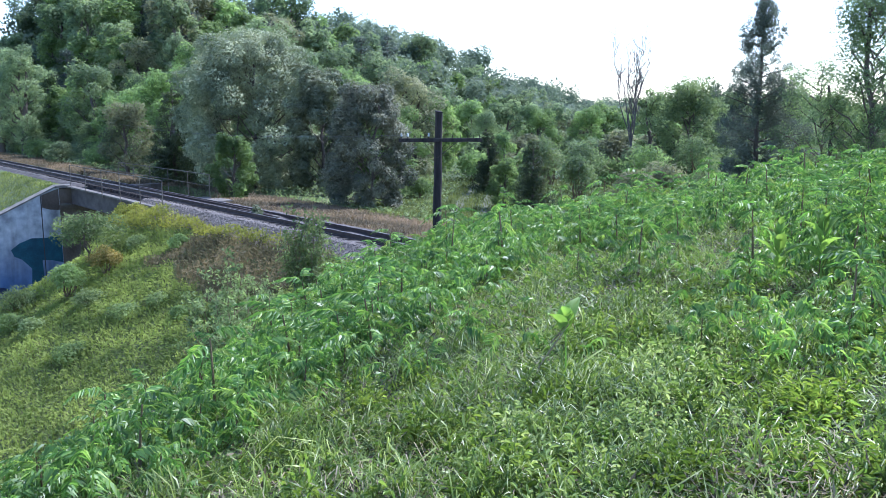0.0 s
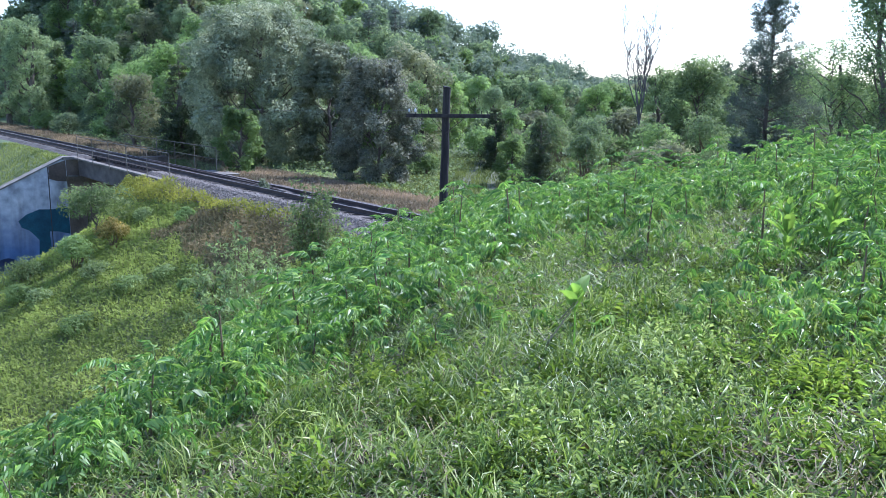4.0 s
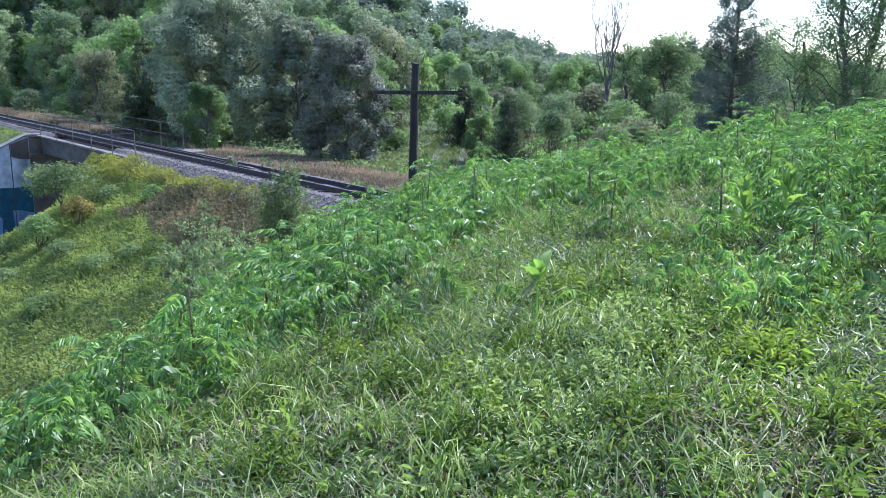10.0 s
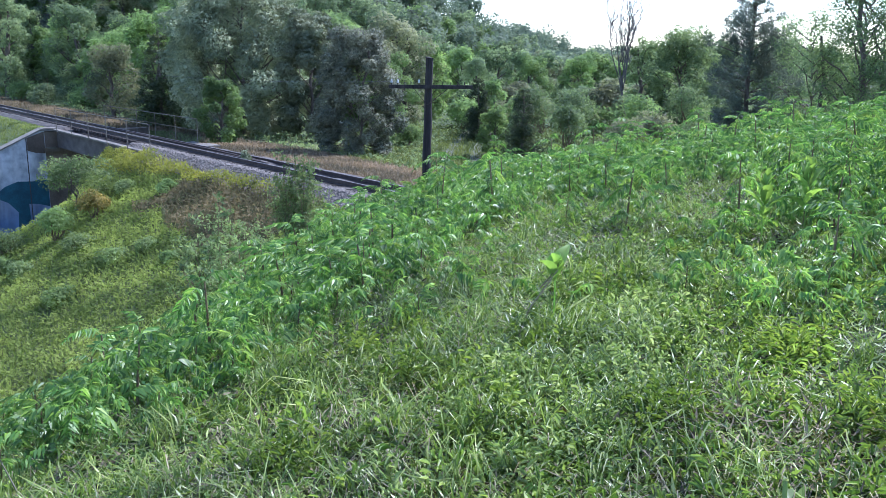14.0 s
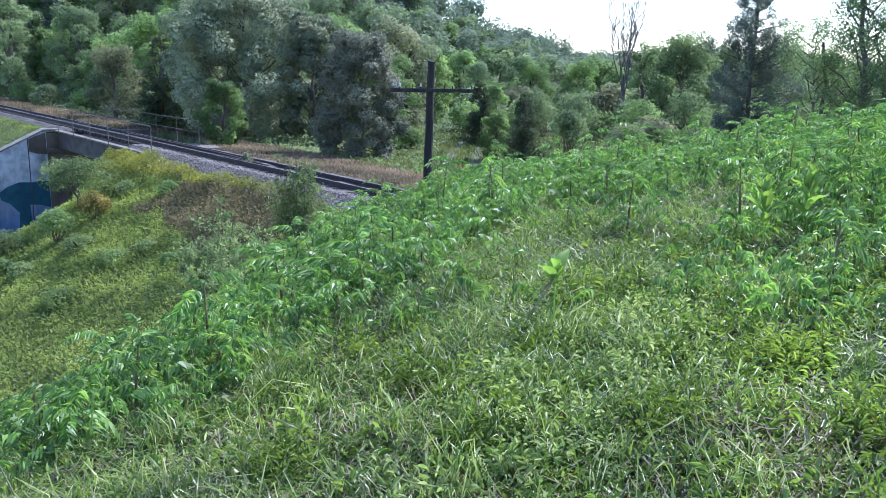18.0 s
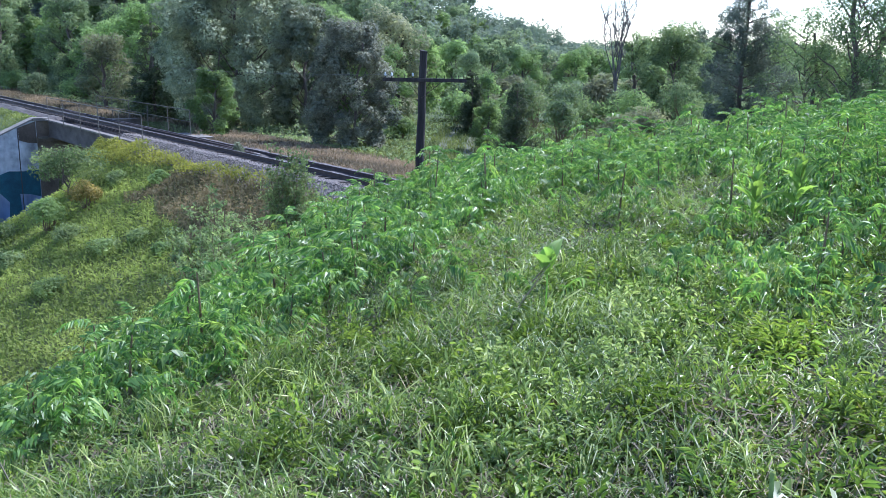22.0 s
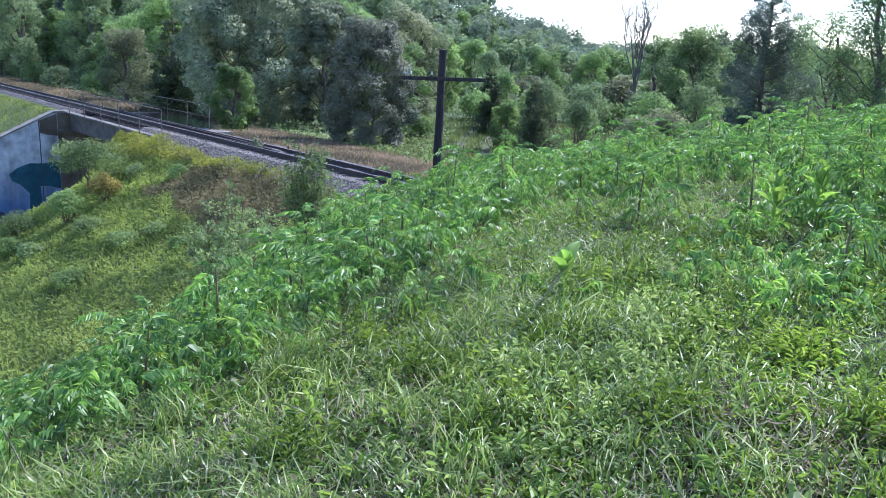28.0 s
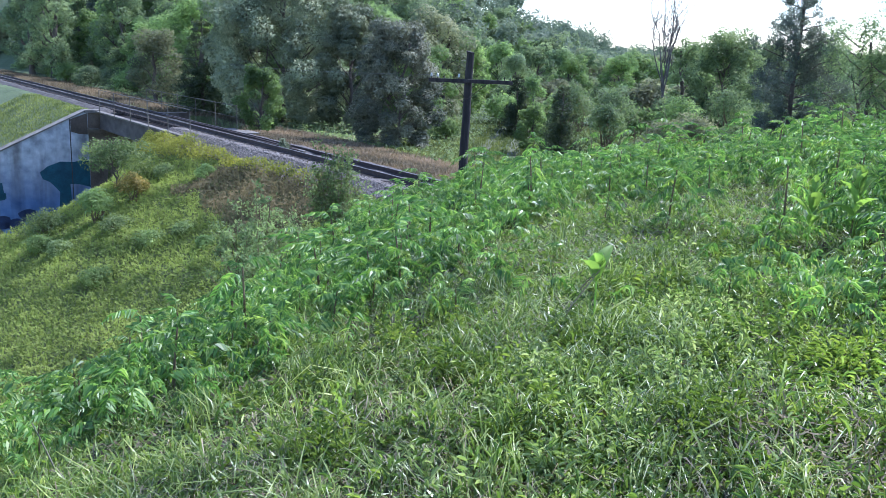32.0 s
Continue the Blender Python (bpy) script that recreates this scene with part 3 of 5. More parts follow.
def abutment():
    """The far abutment with its straight wing wall, painted and stained."""
    ab = empty("bridge_abutment", Matrix(), "painted concrete abutment and sloping wing wall with graffiti", "abutment")
    top = lambda q: -2.68 - 0.48 * max(0, -2.9 - q)
    part("wing_wall", prism([(-2.64, -2.75), (-2.9, -2.75), (-17, top(-17)), (-17, -11.5), (-2.64, -11.5)], S_WALL, S_WALL + 0.7), M_WALL, ab, "white-washed wall painted blue low down")
    part("bridge_seat_wall", prism([(-2.64, -2.8), (-2.64, -11.5), (3.5, -11.5), (3.5, -2.8)], S_WALL + 0.004, S_WALL + 0.7), M_BARE, ab, "brown bare concrete under the deck")
    part("coping", prism([(-2.8, -2.61), (-17, top(-17) + 0.08), (-17, top(-17) - 0.02), (-2.85, -2.71)], S_WALL - 0.07, S_WALL + 0.75), M_COPING, ab, "pale concrete coping")
    part("coping_end", prism([(-2.8, -2.6), (-1.9, -2.6), (-1.9, -2.75), (-2.8, -2.76)], S_WALL - 0.07, S_WALL + 0.75), M_COPING, ab)
    part("joint", prism([(-3.69, -3.15), (-3.63, -3.1), (-3.64, -10), (-3.68, -10)], S_WALL - 0.012, S_WALL + 0.02), M_GIRDER, ab, "dark vertical joint with a water stain")
    part("damp_stain", prism([(-2.66, -2.78), (-3.62, -3.12), (-3.62, -3.85), (-3.2, -4.0), (-2.66, -4.05)], S_WALL - 0.005, S_WALL + 0.01), M_BARE, ab, "dark brown patch under the coping")
    # painted shapes on the wall's face, and a tree's shadow put in as colour
    strokes = [((-8.3, -6.1), (-7.9, -7.3), .3), ((-9.0, -6.75), (-7.6, -6.7), .28), ((-9.4, -7.5), (-7.3, -7.45), .34), ((-7.6, -6.7), (-7.5, -7.7), .28), ((-9.2, -7.5), (-9.1, -8.6), .3), ((-8.3, -7.5), (-8.4, -8.7), .4), ((-10, -7.1), (-9.6, -8.5), .3)]
    for (q0, z0), (q1, z1), w in strokes:
        d = Vector((q1 - q0, z1 - z0))
        o = Vector((-d.y, d.x)).normalized() * w / 2
        a, b = Vector((q0, z0)), Vector((q1, z1))
        part("paint_stroke", prism([tuple(a + o), tuple(b + o), tuple(b - o), tuple(a - o)], S_WALL - 0.01, S_WALL + 0.01), M_TEAL, ab, "dark teal spray-paint stroke")
    for q, z, r in ((-6.2, -8.7, .5), (-5.6, -9.1, .45), (-6.9, -9.2, .5), (-7.6, -9.0, .5), (-4.6, -9.4, .4)):
        ring = [(q + r * math.cos(a) * (1 + .25 * math.sin(3 * a + q)), z + r * .8 * math.sin(a)) for a in [k * math.pi / 7 for k in range(14)]]
        blot(ring, S_WALL - 0.008, M_INK, ab, "dark blue spray-paint blot")
    # the shadow of a tree, put on the wall as flat teal colour
    tree_shadow = [(-5.45, -6.2), (-5.0, -5.85), (-4.3, -5.6), (-3.5, -5.65), (-2.9, -5.5), (-2.66, -5.6), (-2.66, -7.2), (-3.3, -7.0), (-3.8, -6.95), (-3.75, -8.8), (-4.5, -8.9), (-4.4, -7.4), (-4.9, -6.8), (-5.3, -6.6)]
    blot(tree_shadow, S_WALL - 0.006, M_TEAL, ab, "large dark teal patch, a tree shadow put in as colour")
    return ab


def utility_pole():
    base = Vector((-0.2, 30.4, -3.25))
    lean = pose(*base, 0.5, 1.0, 0)
    p = empty("utility_pole", lean, "dark creosoted telegraph pole with one crossarm beside the track", "pole")
    v, f = tube([(.008 * math.sin(3 * z), .008 * math.cos(4 * z), z) for z in np.linspace(-.4, 4.9, 24)], [.17 - .0075 * k / 4.2 + .004 * math.sin(2.3 * k) for k in range(24)], 18)
    shaft = part("shaft", fast_mesh("shaft", v, f, M_POLE, True), M_POLE, p)
    part("pole_cap", box(bmesh.new(), (.24, .24, .05), pose(0, 0, 4.9, 8, 6, 20), .02), M_POLE, shaft)
    turn = pose(.13, 0, 0, 0, -1.0, 6)
    part("crossarm", box(bmesh.new(), (2.95, .1, .13), turn @ pose(0.0, -.16, 3.92), .015), M_POLE, p, "weathered timber crossarm")
    for side in (-1, 1):
        a, b = turn @ Vector((side * .62, -.17, 3.88)), turn @ Vector((0.02 * side - .13, -.17, 3.3))
        part("brace", bar_between(a, b, .03, .02), M_RAIL, p)
    for x in (-1.38, -1.16, -.94, -.7, -.42, .42, .7, .95, 1.18, 1.38):
        pin = part("pin", fast_mesh("pin", *tube([(0, 0, 0), (0, 0, .12)], [.018, .015], 6), M_POLE), M_POLE, p)
        pin.matrix_basis = turn @ pose(x, -.16, 3.98)
        if x < -1.1 or x == -.42:
            v, f = tube([(0, 0, .06), (0, 0, .08), (0, 0, .11), (0, 0, .13), (0, 0, .17), (0, 0, .185)], [.02, .042, .04, .03, .034, .01], 10)
            part("insulator", fast_mesh("insulator", v, f, M_GLASS, True), M_GLASS, pin, "pale glass insulator")
    wires = []
    for x in (-1.38, -1.16):
        a = lean @ turn @ Vector((x, -.16, 4.1))
        b = on_track(52, 5.5, 1.2)
        pts = [a.lerp(b, k / 12) - Vector((0, 0, 2.2 * (k / 12) * (1 - k / 12))) for k in range(13)]
        w = part("wire", fast_mesh("wire", *tube([lean.inverted() @ q for q in pts], [.003] * 13, 4), M_WIRE), M_WIRE, p)
    return p


def concrete_slab():
    s = empty("concrete_slab", along_track(20.6, 2.45, -2.96), "pale concrete slab beside the track", "slab")
    part("slab_top", box(bmesh.new(), (3.6, .5, .14), Matrix(), .03), M_COPING, s)


railway_track()
ballast()
bridge()
abutment()
utility_pole()
concrete_slab()


def dirt_path():
    for k in (-0.75, 0.75):
        t = np.linspace(0, 1, 40)
        y = 33 + 40 * t
        x = 1.7 + 0.5 * np.sin(y * .12) + 2.4 * t * t + k
        w = 0.28 + .06 * np.sin(y * 2)
        V = np.stack([np.stack([x - w, y, ground_z(x - w, y) + .03], 1), np.stack([x + w, y, ground_z(x + w, y) + .03], 1)], 1).reshape(-1, 3)
        i = np.arange(39)
        F = np.stack([2 * i, 2 * i + 1, 2 * i + 3, 2 * i + 2], 1)
        tagged(new("path", fast_mesh("path", V, F, M_PATH)), "pale wheel rut of a grassy track", "path", "", "structure")


dirt_path()

# ---- trees ----


def limb(rng, a, b, r0, r1, n=6, wob=0.06, sides=6):
    t = np.linspace(0, 1, n)[:, None]
    a, b = np.asarray(a, float), np.asarray(b, float)
    L = np.linalg.norm(b - a)
    P = a + (b - a) * t + rng.normal(0, wob * L, (n, 3)) * np.sin(t * np.pi)
    return tube(P, r0 + (r1 - r0) * t[:, 0], sides)


def crown(rng, blobs, n, size, aspect=0.5, droop=0.0, hollow=0.55, loose=0.0, spread=0.42):
    n = 2 * n
    B = np.array(blobs, float)
    w = B[:, 3] ** 2
    pick = rng.choice(len(B), n, p=w / w.sum())
    d = unit(rng.normal(size=(n, 3)))
    r = B[pick, 3] * (hollow + (1.08 + loose - hollow) * rng.random(n) ** 0.5)
    bumpy = 1 + 0.14 * np.sin(d[:, 0] * 7 + pick) * np.sin(d[:, 1] * 6 + 2 * pick) + 0.1 * np.sin(d[:, 2] * 11 + pick)
    P = B[pick, :3] + d * (r * bumpy)[:, None] * [1, 1, 0.85]
    return leaflets(rng, P, d, size * .8, aspect * 1.4, droop, spread)


def broad_tree(name, label, category, m, seed, height, radius, n, size, mat, bare=0.22, blobs=16, droop=0.0, group="", slim=1.0, bark=None, aspect=0.5, tight=1.0, loose=0.0, twigs=5, spread=0.42, hollow=0.55, wob=0.06):
    """A leafy tree: a tapered trunk with limbs, and a crown of many small leaves in uneven clumps."""
    rng = np.random.default_rng(seed)
    t = empty(name, m, label, category, group)
    top = height * 0.82
    wood = [limb(rng, (0, 0, -0.4), (rng.normal(0, .05) * height, rng.normal(0, .05) * height, top), 0.032 * height * slim, 0.008 * height, 8, 0.02, 8)]
    balls = [(0, 0, height * 0.8, radius * 0.5)]
    for i in range(blobs):
        h = bare + (0.95 - bare) * (i + 0.5) / blobs
        reach = radius * (0.35 + 0.75 * math.sin(math.pi * min(1, 0.18 + 0.8 * (h - bare) / (1 - bare)))) * rng.uniform(0.5, 0.85)
        a = i * 2.4 + rng.uniform(-.5, .5)
        r = radius * rng.uniform(0.26, 0.44) * tight
        c = (reach * math.cos(a), reach * math.sin(a), min(height - r * .8, height * h))
        balls.append((*c, r))
        z0 = max(0.1 * height, c[2] - reach * 0.9)
        wood.append(limb(rng, (0, 0, z0), c, 0.009 * height * slim, 0.0025 * height, twigs, wob, twigs))
    part("trunk", fast_mesh("trunk", *joined(wood), bark or M_BARK, True), M_BARK, t)
    part("crown", fast_mesh("crown", *crown(rng, balls, n, size, aspect, droop, hollow, loose, spread), mat), mat, t)
    return t


def conifer(name, label, m, seed, height, radius, n, size, mat, whorls=13, bare=0.1, sparse=0.5, up=0.15, group="", tuft=0.22):
    rng = np.random.default_rng(seed)
    t = empty(name, m, label, "tree", group)
    wood = [limb(rng, (0, 0, -0.4), (0, 0, height), 0.02 * height, 0.004 * height, 8, 0.008, 8)]
    balls = []
    for i in range(whorls):
        h = bare + (0.94 - bare) * i / (whorls - 1)
        for k in range(5 if sparse < 0.9 else 7):
            if rng.random() < 0.2:
                continue
            a = k * 1.2566 + i * 0.7 + rng.uniform(-.35, .35)
            reach = radius * (1.02 - h) ** 0.7 * rng.uniform(0.55, 1.15) + 0.1
            end = np.array([reach * math.cos(a), reach * math.sin(a), height * h + up * reach])
            wood.append(limb(rng, (0, 0, height * h), end, 0.0038 * height, 0.0014 * height, 4, 0.03, 4))
            for f in ((0.7, 0.88, 1.0) if h > 0.5 else (0.3, 0.55, 0.8, 1.0)):
                if rng.random() < 0.35 + 0.65 * sparse or f == 1.0:
                    balls.append((end[0] * f, end[1] * f, height * h + up * reach * f * f, tuft * (0.5 + 0.25 * radius) * (1.3 - .75 * h) * rng.uniform(0.7, 1.3)))
    balls += [(0, 0, height * f, tuft * .42) for f in (.95, .97, .985, 1.0)]
    part("trunk", fast_mesh("trunk", *joined(wood), M_BARK, True), M_BARK, t)
    part("crown", fast_mesh("crown", *crown(rng, balls, n, size, 0.3, 0.0, 0.2), mat), mat, t)
    return t


def ragged_pine(name, label, m, seed, height, radius, n, size):
    """A pine with whorls of rising branches, each closed by upright tufts of needles."""
    rng = np.random.default_rng(seed)
    t = empty(name, m, label, "tree")
    wood = [limb(rng, (0, 0, -.4), (0, 0, height * .98), .014 * height, .004 * height, 10, .006, 8)]
    balls = []
    h = .06
    while h < .95:
        for k in range(6):
            if rng.random() < .12:
                continue
            a = k * 1.047 + h * 23 + rng.uniform(-.4, .4)
            reach = radius * min(1, (1.0 - h) * 1.6) ** .95 * rng.uniform(.45, 1.15) + .1
            rise = reach * rng.uniform(.25, .5)
            wood.append(limb(rng, (0, 0, height * h), (reach * math.cos(a), reach * math.sin(a), height * h + rise), .0032 * height, .0012 * height, 4, .03, 4))
            for f in ((.35, .6, .8, 1.0) if h < .6 else (.6, 1.0)):
                if f < 1 and rng.random() < .22:
                    continue
                r = rng.uniform(.16, .28) * (1.15 if h < .6 else 1.0)
                x, y, z = reach * f * math.cos(a) + rng.normal(0, .08), reach * f * math.sin(a) + rng.normal(0, .08), height * h + rise * f
                balls += [(x, y, z, r), (x, y, z + r * .9, r * .7)]
        h += (.044 if h < .6 else .038) + .008 * rng.random()
    balls += [(rng.normal(0, .05), rng.normal(0, .05), height * f, .19 - 1.0 * (f - .86)) for f in np.linspace(.86, .985, 8)]
    part("trunk", fast_mesh("trunk", *joined(wood), M_BARK, True), M_BARK, t)
    part("crown", fast_mesh("crown", *crown(rng, balls, n, size, .28, -.5, .1, .15, .7), M_NEEDLE), M_NEEDLE, t)
    return t


def bare_tree(name, label, m, seed, height, spread, stems=4):
    """A dead tree: forked stems and many thin twigs."""
    rng = np.random.default_rng(seed)
    t = empty(name, m, label, "tree")
    wood = [limb(rng, (0, 0, -.3), (0, 0, height * .36), .01 * height, .006 * height, 5, .02, 8)]
    for i in range(stems):
        a = i * 6.283 / stems + rng.uniform(-.4, .4)
        tip = np.array([spread * rng.uniform(.35, 1.0) * math.cos(a), spread * rng.uniform(.35, 1.0) * math.sin(a), height * rng.uniform(.75, 1)])
        root = np.array([.05 * math.cos(a), .05 * math.sin(a), height * rng.uniform(.22, .36)])
        wood.append(limb(rng, root, tip, .0038 * height, .0012 * height, 9, .02, 6))
        for k in range(9):
            f = rng.uniform(.25, .95)
            p = root + (tip - root) * f
            e = p + np.array([rng.normal(0, .28), rng.normal(0, .28), rng.uniform(.5, 1.0)]) * height * .16 * (1.2 - f * .5)
            wood.append(limb(rng, p, e, .0022 * height, .0009 * height, 5, .04, 4))
            for j in range(2):
                q = p + (e - p) * rng.uniform(.4, .9)
                wood.append(limb(rng, q, q + np.array([rng.normal(0, .3), rng.normal(0, .3), rng.uniform(.4, 1)]) * height * .07, .0022 * height, .001 * height, 3, .05, 3))
    part("trunk", fast_mesh("trunk", *joined(wood), M_DEADWOOD, True), M_DEADWOOD, t)
    return t


def shrub(name, label, m, seed, radius, height, n, size, mat, group="", dead=0, aspect=0.45):
    rng = np.random.default_rng(seed)
    t = empty(name, m, label, "shrub", group)
    wood, balls = [], []
    for i in range(9):
        a, lean = i * 2.4 + rng.uniform(-.4, .4), rng.uniform(.15, .95)
        r = radius * rng.uniform(.3, .5)
        c = (radius * .62 * lean * math.cos(a), radius * .62 * lean * math.sin(a), max(r * .7, height * (1 - .45 * lean) - r * .6))
        balls.append((*c, r))
        wood.append(limb(rng, (0, 0, -.2), c, .03 * height ** .5, .01, 5, .06, 5))
    for i in range(dead):
        a = rng.uniform(0, 6.28)
        wood.append(limb(rng, (0, 0, .2), (radius * 1.1 * math.cos(a), radius * 1.1 * math.sin(a), height * rng.uniform(.6, 1.15)), .018, .006, 5, .08, 4))
    part("branch_frame", fast_mesh("branch_frame", *joined(wood), M_STEM, True), M_STEM, t)
    part("foliage", fast_mesh("foliage", *crown(rng, balls, n, size, aspect), mat), mat, t)
    return t


def at(x, y, sink=0.0, turn=0.0, scale=1.0):
    return pose(x, y, float(ground_z(x, y)) - sink, 0, 0, turn) @ Matrix.Scale(scale, 4)


# the nearer trees beyond the track
broad_tree("willow_tree", "large grey-green willow with a billowing crown", "tree", at(-12.3, 56), 11, 9.9, 5.6, 62000, 0.15, M_WILLOW, 0.04, 70, 0.5, aspect=0.6, tight=.46, spread=.22, hollow=.7, slim=.35)
broad_tree("willow_tree", "grey-green willow with a rounded crown", "tree", at(-7.5, 53.5), 12, 7.9, 2.3, 24000, 0.15, M_WILLOW, 0.04, 36, 0.5, aspect=0.58, tight=.66, spread=.24, hollow=.74, slim=.45)
broad_tree("olive_tree", "dark silvery-leaved tree low beside the track", "tree", at(-3.75, 44), 13, 6.5, 2.25, 36000, 0.11, M_OLIVE, 0.0, 60, 0.1, aspect=0.58, tight=.6, spread=.22, hollow=.6, slim=.4)
broad_tree("ash_tree", "small bright green tree by the bridge end", "tree", at(-11.6, 47.2), 14, 3.9, 1.3, 6000, 0.14, M_BRIGHT, 0.03, 26, tight=.72)
conifer("spruce_tree", "dark green conifer at the wood's edge", at(-18.2, 58), 15, 6.4, 2.0, 5000, 0.26, M_CEDAR, 14, .04, .9, -.15, tuft=.3)
broad_tree("birch_tree", "dull olive tree with thin foliage", "tree", at(-24.0, 65), 16, 5.6, 2.2, 4000, 0.2, M_DULL, .08, 14)
broad_tree("poplar_tree", "tall pale green poplar at the wood's edge", "tree", at(-47, 96), 17, 12.5, 2.7, 7000, 0.25, M_BUSH, .08, 22)
broad_tree("poplar_tree", "tall pale green poplar at the wood's edge", "tree", at(-52, 101), 18, 12.5, 2.9, 6000, 0.25, M_BROAD, .08, 22)
shrub("sumac_shrub", "pale green rounded shrub above the track", at(-36, 80.5), 19, 1.9, 2.2, 1500, .2, M_BUSH)
shrub("sumac_shrub", "pale green rounded shrub above the track", at(-41, 86.5), 20, 1.9, 2.2, 1400, .2, M_BRIGHT)
# the valley on the far side of the mound
conifer("cedar_tree", "narrow dark cedar in the grass", at(4.6, 43), 21, 3.7, 1.0, 4600, .15, M_CEDAR, 14, .02, 1.0, .5, tuft=.26)
conifer("cedar_tree", "narrow dark cedar by the grassy track", at(2.9, 54), 22, 3.9, 1.0, 4600, .17, M_CEDAR, 14, .02, 1.0, .5, tuft=.28)
broad_tree("ash_tree", "small bright green tree by the grassy track", "tree", at(3.3, 45), 23, 2.7, .9, 1800, .15, M_BRIGHT, .05, 12)
broad_tree("ash_tree", "small bright green tree by the grassy track", "tree", at(4.0, 58), 24, 4.0, 1.2, 2200, .17, M_BRIGHT, .05, 12)
shrub("pale_shrub", "small silvery shrub beside the track", at(-7.6, 34.6), 33, .3, .9, 500, .08, M_WILLOW)
shrub("green_shrub", "low green shrub beside the willow", at(-1.4, 50), 25, 1.2, 1.4, 1400, .15, M_BRIGHT)
bare_tree("dead_tree", "bare grey dead tree with forked stems", at(13.2, 60), 26, 11.4, 1.7, 8)
broad_tree("maple_tree", "round dark green tree in the valley", "tree", at(17.6, 61), 27, 7.6, 2.6, 15000, .17, M_VALE, .05, 30, tight=.9, spread=.3, hollow=.6)
broad_tree("maple_tree", "thin-crowned tree beyond the dead one", "tree", at(15.6, 64), 28, 7.2, 1.4, 1600, .2, M_VALE, .3, 12, tight=.8)
ragged_pine("pine_tree", "tall dark pine with an open ragged crown", at(14.9, 40.5), 29, 10.4, 2.35, 28000, .13)
broad_tree("locust_tree", "slender leaning tree with sparse foliage", "tree", at(17.4, 38) @ pose(0, 0, 0, 0, -8, 0), 30, 7.6, 1.9, 3400, .12, M_LOCUST, .35, 24, slim=.5, tight=.42, loose=.7, wob=.02)
broad_tree("locust_tree", "tall thin tree with pale sparse foliage", "tree", at(18.1, 36.4), 31, 11.5, 2.0, 8000, .13, M_LOCUST, .25, 30, slim=.36, tight=.5, loose=.7, wob=.03)
broad_tree("locust_tree", "tall thin tree with pale sparse foliage", "tree", at(19.3, 36.8), 32, 12, 2.2, 8500, .13, M_LOCUST, .25, 30, slim=.4, tight=.5, loose=.7, wob=.03)
for i, (x, y, r, h, mat, dead) in enumerate(((9.0, 40, 1.5, 2.6, M_DULL, 9), (7.0, 44, 1.4, 3.0, M_VALE, 4), (10.8, 42, 1.6, 3.0, M_DULL, 6), (12.6, 42, 1.4, 2.4, M_VALE, 4), (13.8, 38, 1.3, 1.9, M_CEDAR, 2), (16.6, 37, 1.3, 2.0, M_CEDAR, 2), (12.0, 50, 2.0, 3.4, M_BRIGHT, 2), (8.5, 52, 2.0, 3.6, M_VALE, 2), (6.2, 54, 1.8, 3.8, M_VALE, 0), (19.5, 48, 2.4, 4.2, M_CEDAR, 2), (15.4, 52, 2.2, 4.0, M_VALE, 0), (13.0, 26, 1.5, 2.2, M_DULL, 14), (11.2, 23, 1.3, 1.6, M_VALE, 10), (23.0, 50, 2.5, 4.5, M_VALE, 2), (22, 44, 2.2, 4.0, M_VALE, 2))):
    shrub("wild_shrub", "tangled green shrub with some dead twigs", at(x, y), 40 + i, r, h, 1500, .16, mat, "valley shrubs", dead)

# the wooded hillside
def hill_kinds(n, size, twigs):
    """Six kinds of hillside tree, with fewer and larger leaves the farther they stand."""
    g = "hillside trees"
    y = 128 if n > 1500 else 134
    return [
        broad_tree("maple_tree", "round-crowned green tree on the wooded hillside", "tree", at(-60, y), 60, 8.5, 3.0, n, size, M_BROAD, .1, 16, group=g, twigs=twigs, spread=.27, hollow=.7, tight=.9, aspect=.66),
        broad_tree("maple_tree", "round-crowned green tree on the wooded hillside", "tree", at(-66, y), 61, 9.5, 3.2, n, size, M_BROAD, .1, 16, group=g, twigs=twigs, spread=.27, hollow=.7, tight=.9, aspect=.66),
        broad_tree("ash_tree", "bright green tree on the wooded hillside", "tree", at(-54, y), 62, 7.5, 2.6, n, size, M_BRIGHT, .08, 16, group=g, twigs=twigs, spread=.27, hollow=.7, tight=.9, aspect=.66),
        broad_tree("birch_tree", "dull olive tree on the wooded hillside", "tree", at(-72, y), 63, 8, 2.7, n, size, M_DULL, .08, 16, group=g, twigs=twigs, spread=.27, hollow=.7, tight=.9, aspect=.66),
        broad_tree("poplar_tree", "grey-green tree on the wooded hillside", "tree", at(-78, y), 64, 9, 2.5, n, size, M_BUSH, .08, 18, group=g, twigs=twigs, spread=.27, hollow=.7, tight=.9, aspect=.66),
        conifer("pine_tree", "dark pine standing out of the wooded hillside", at(-90, y), 65, 8.6, 2.6, n, size * 1.25, M_SPRUCE, 10, .08, 1.0, -.05, g, tuft=.62)]


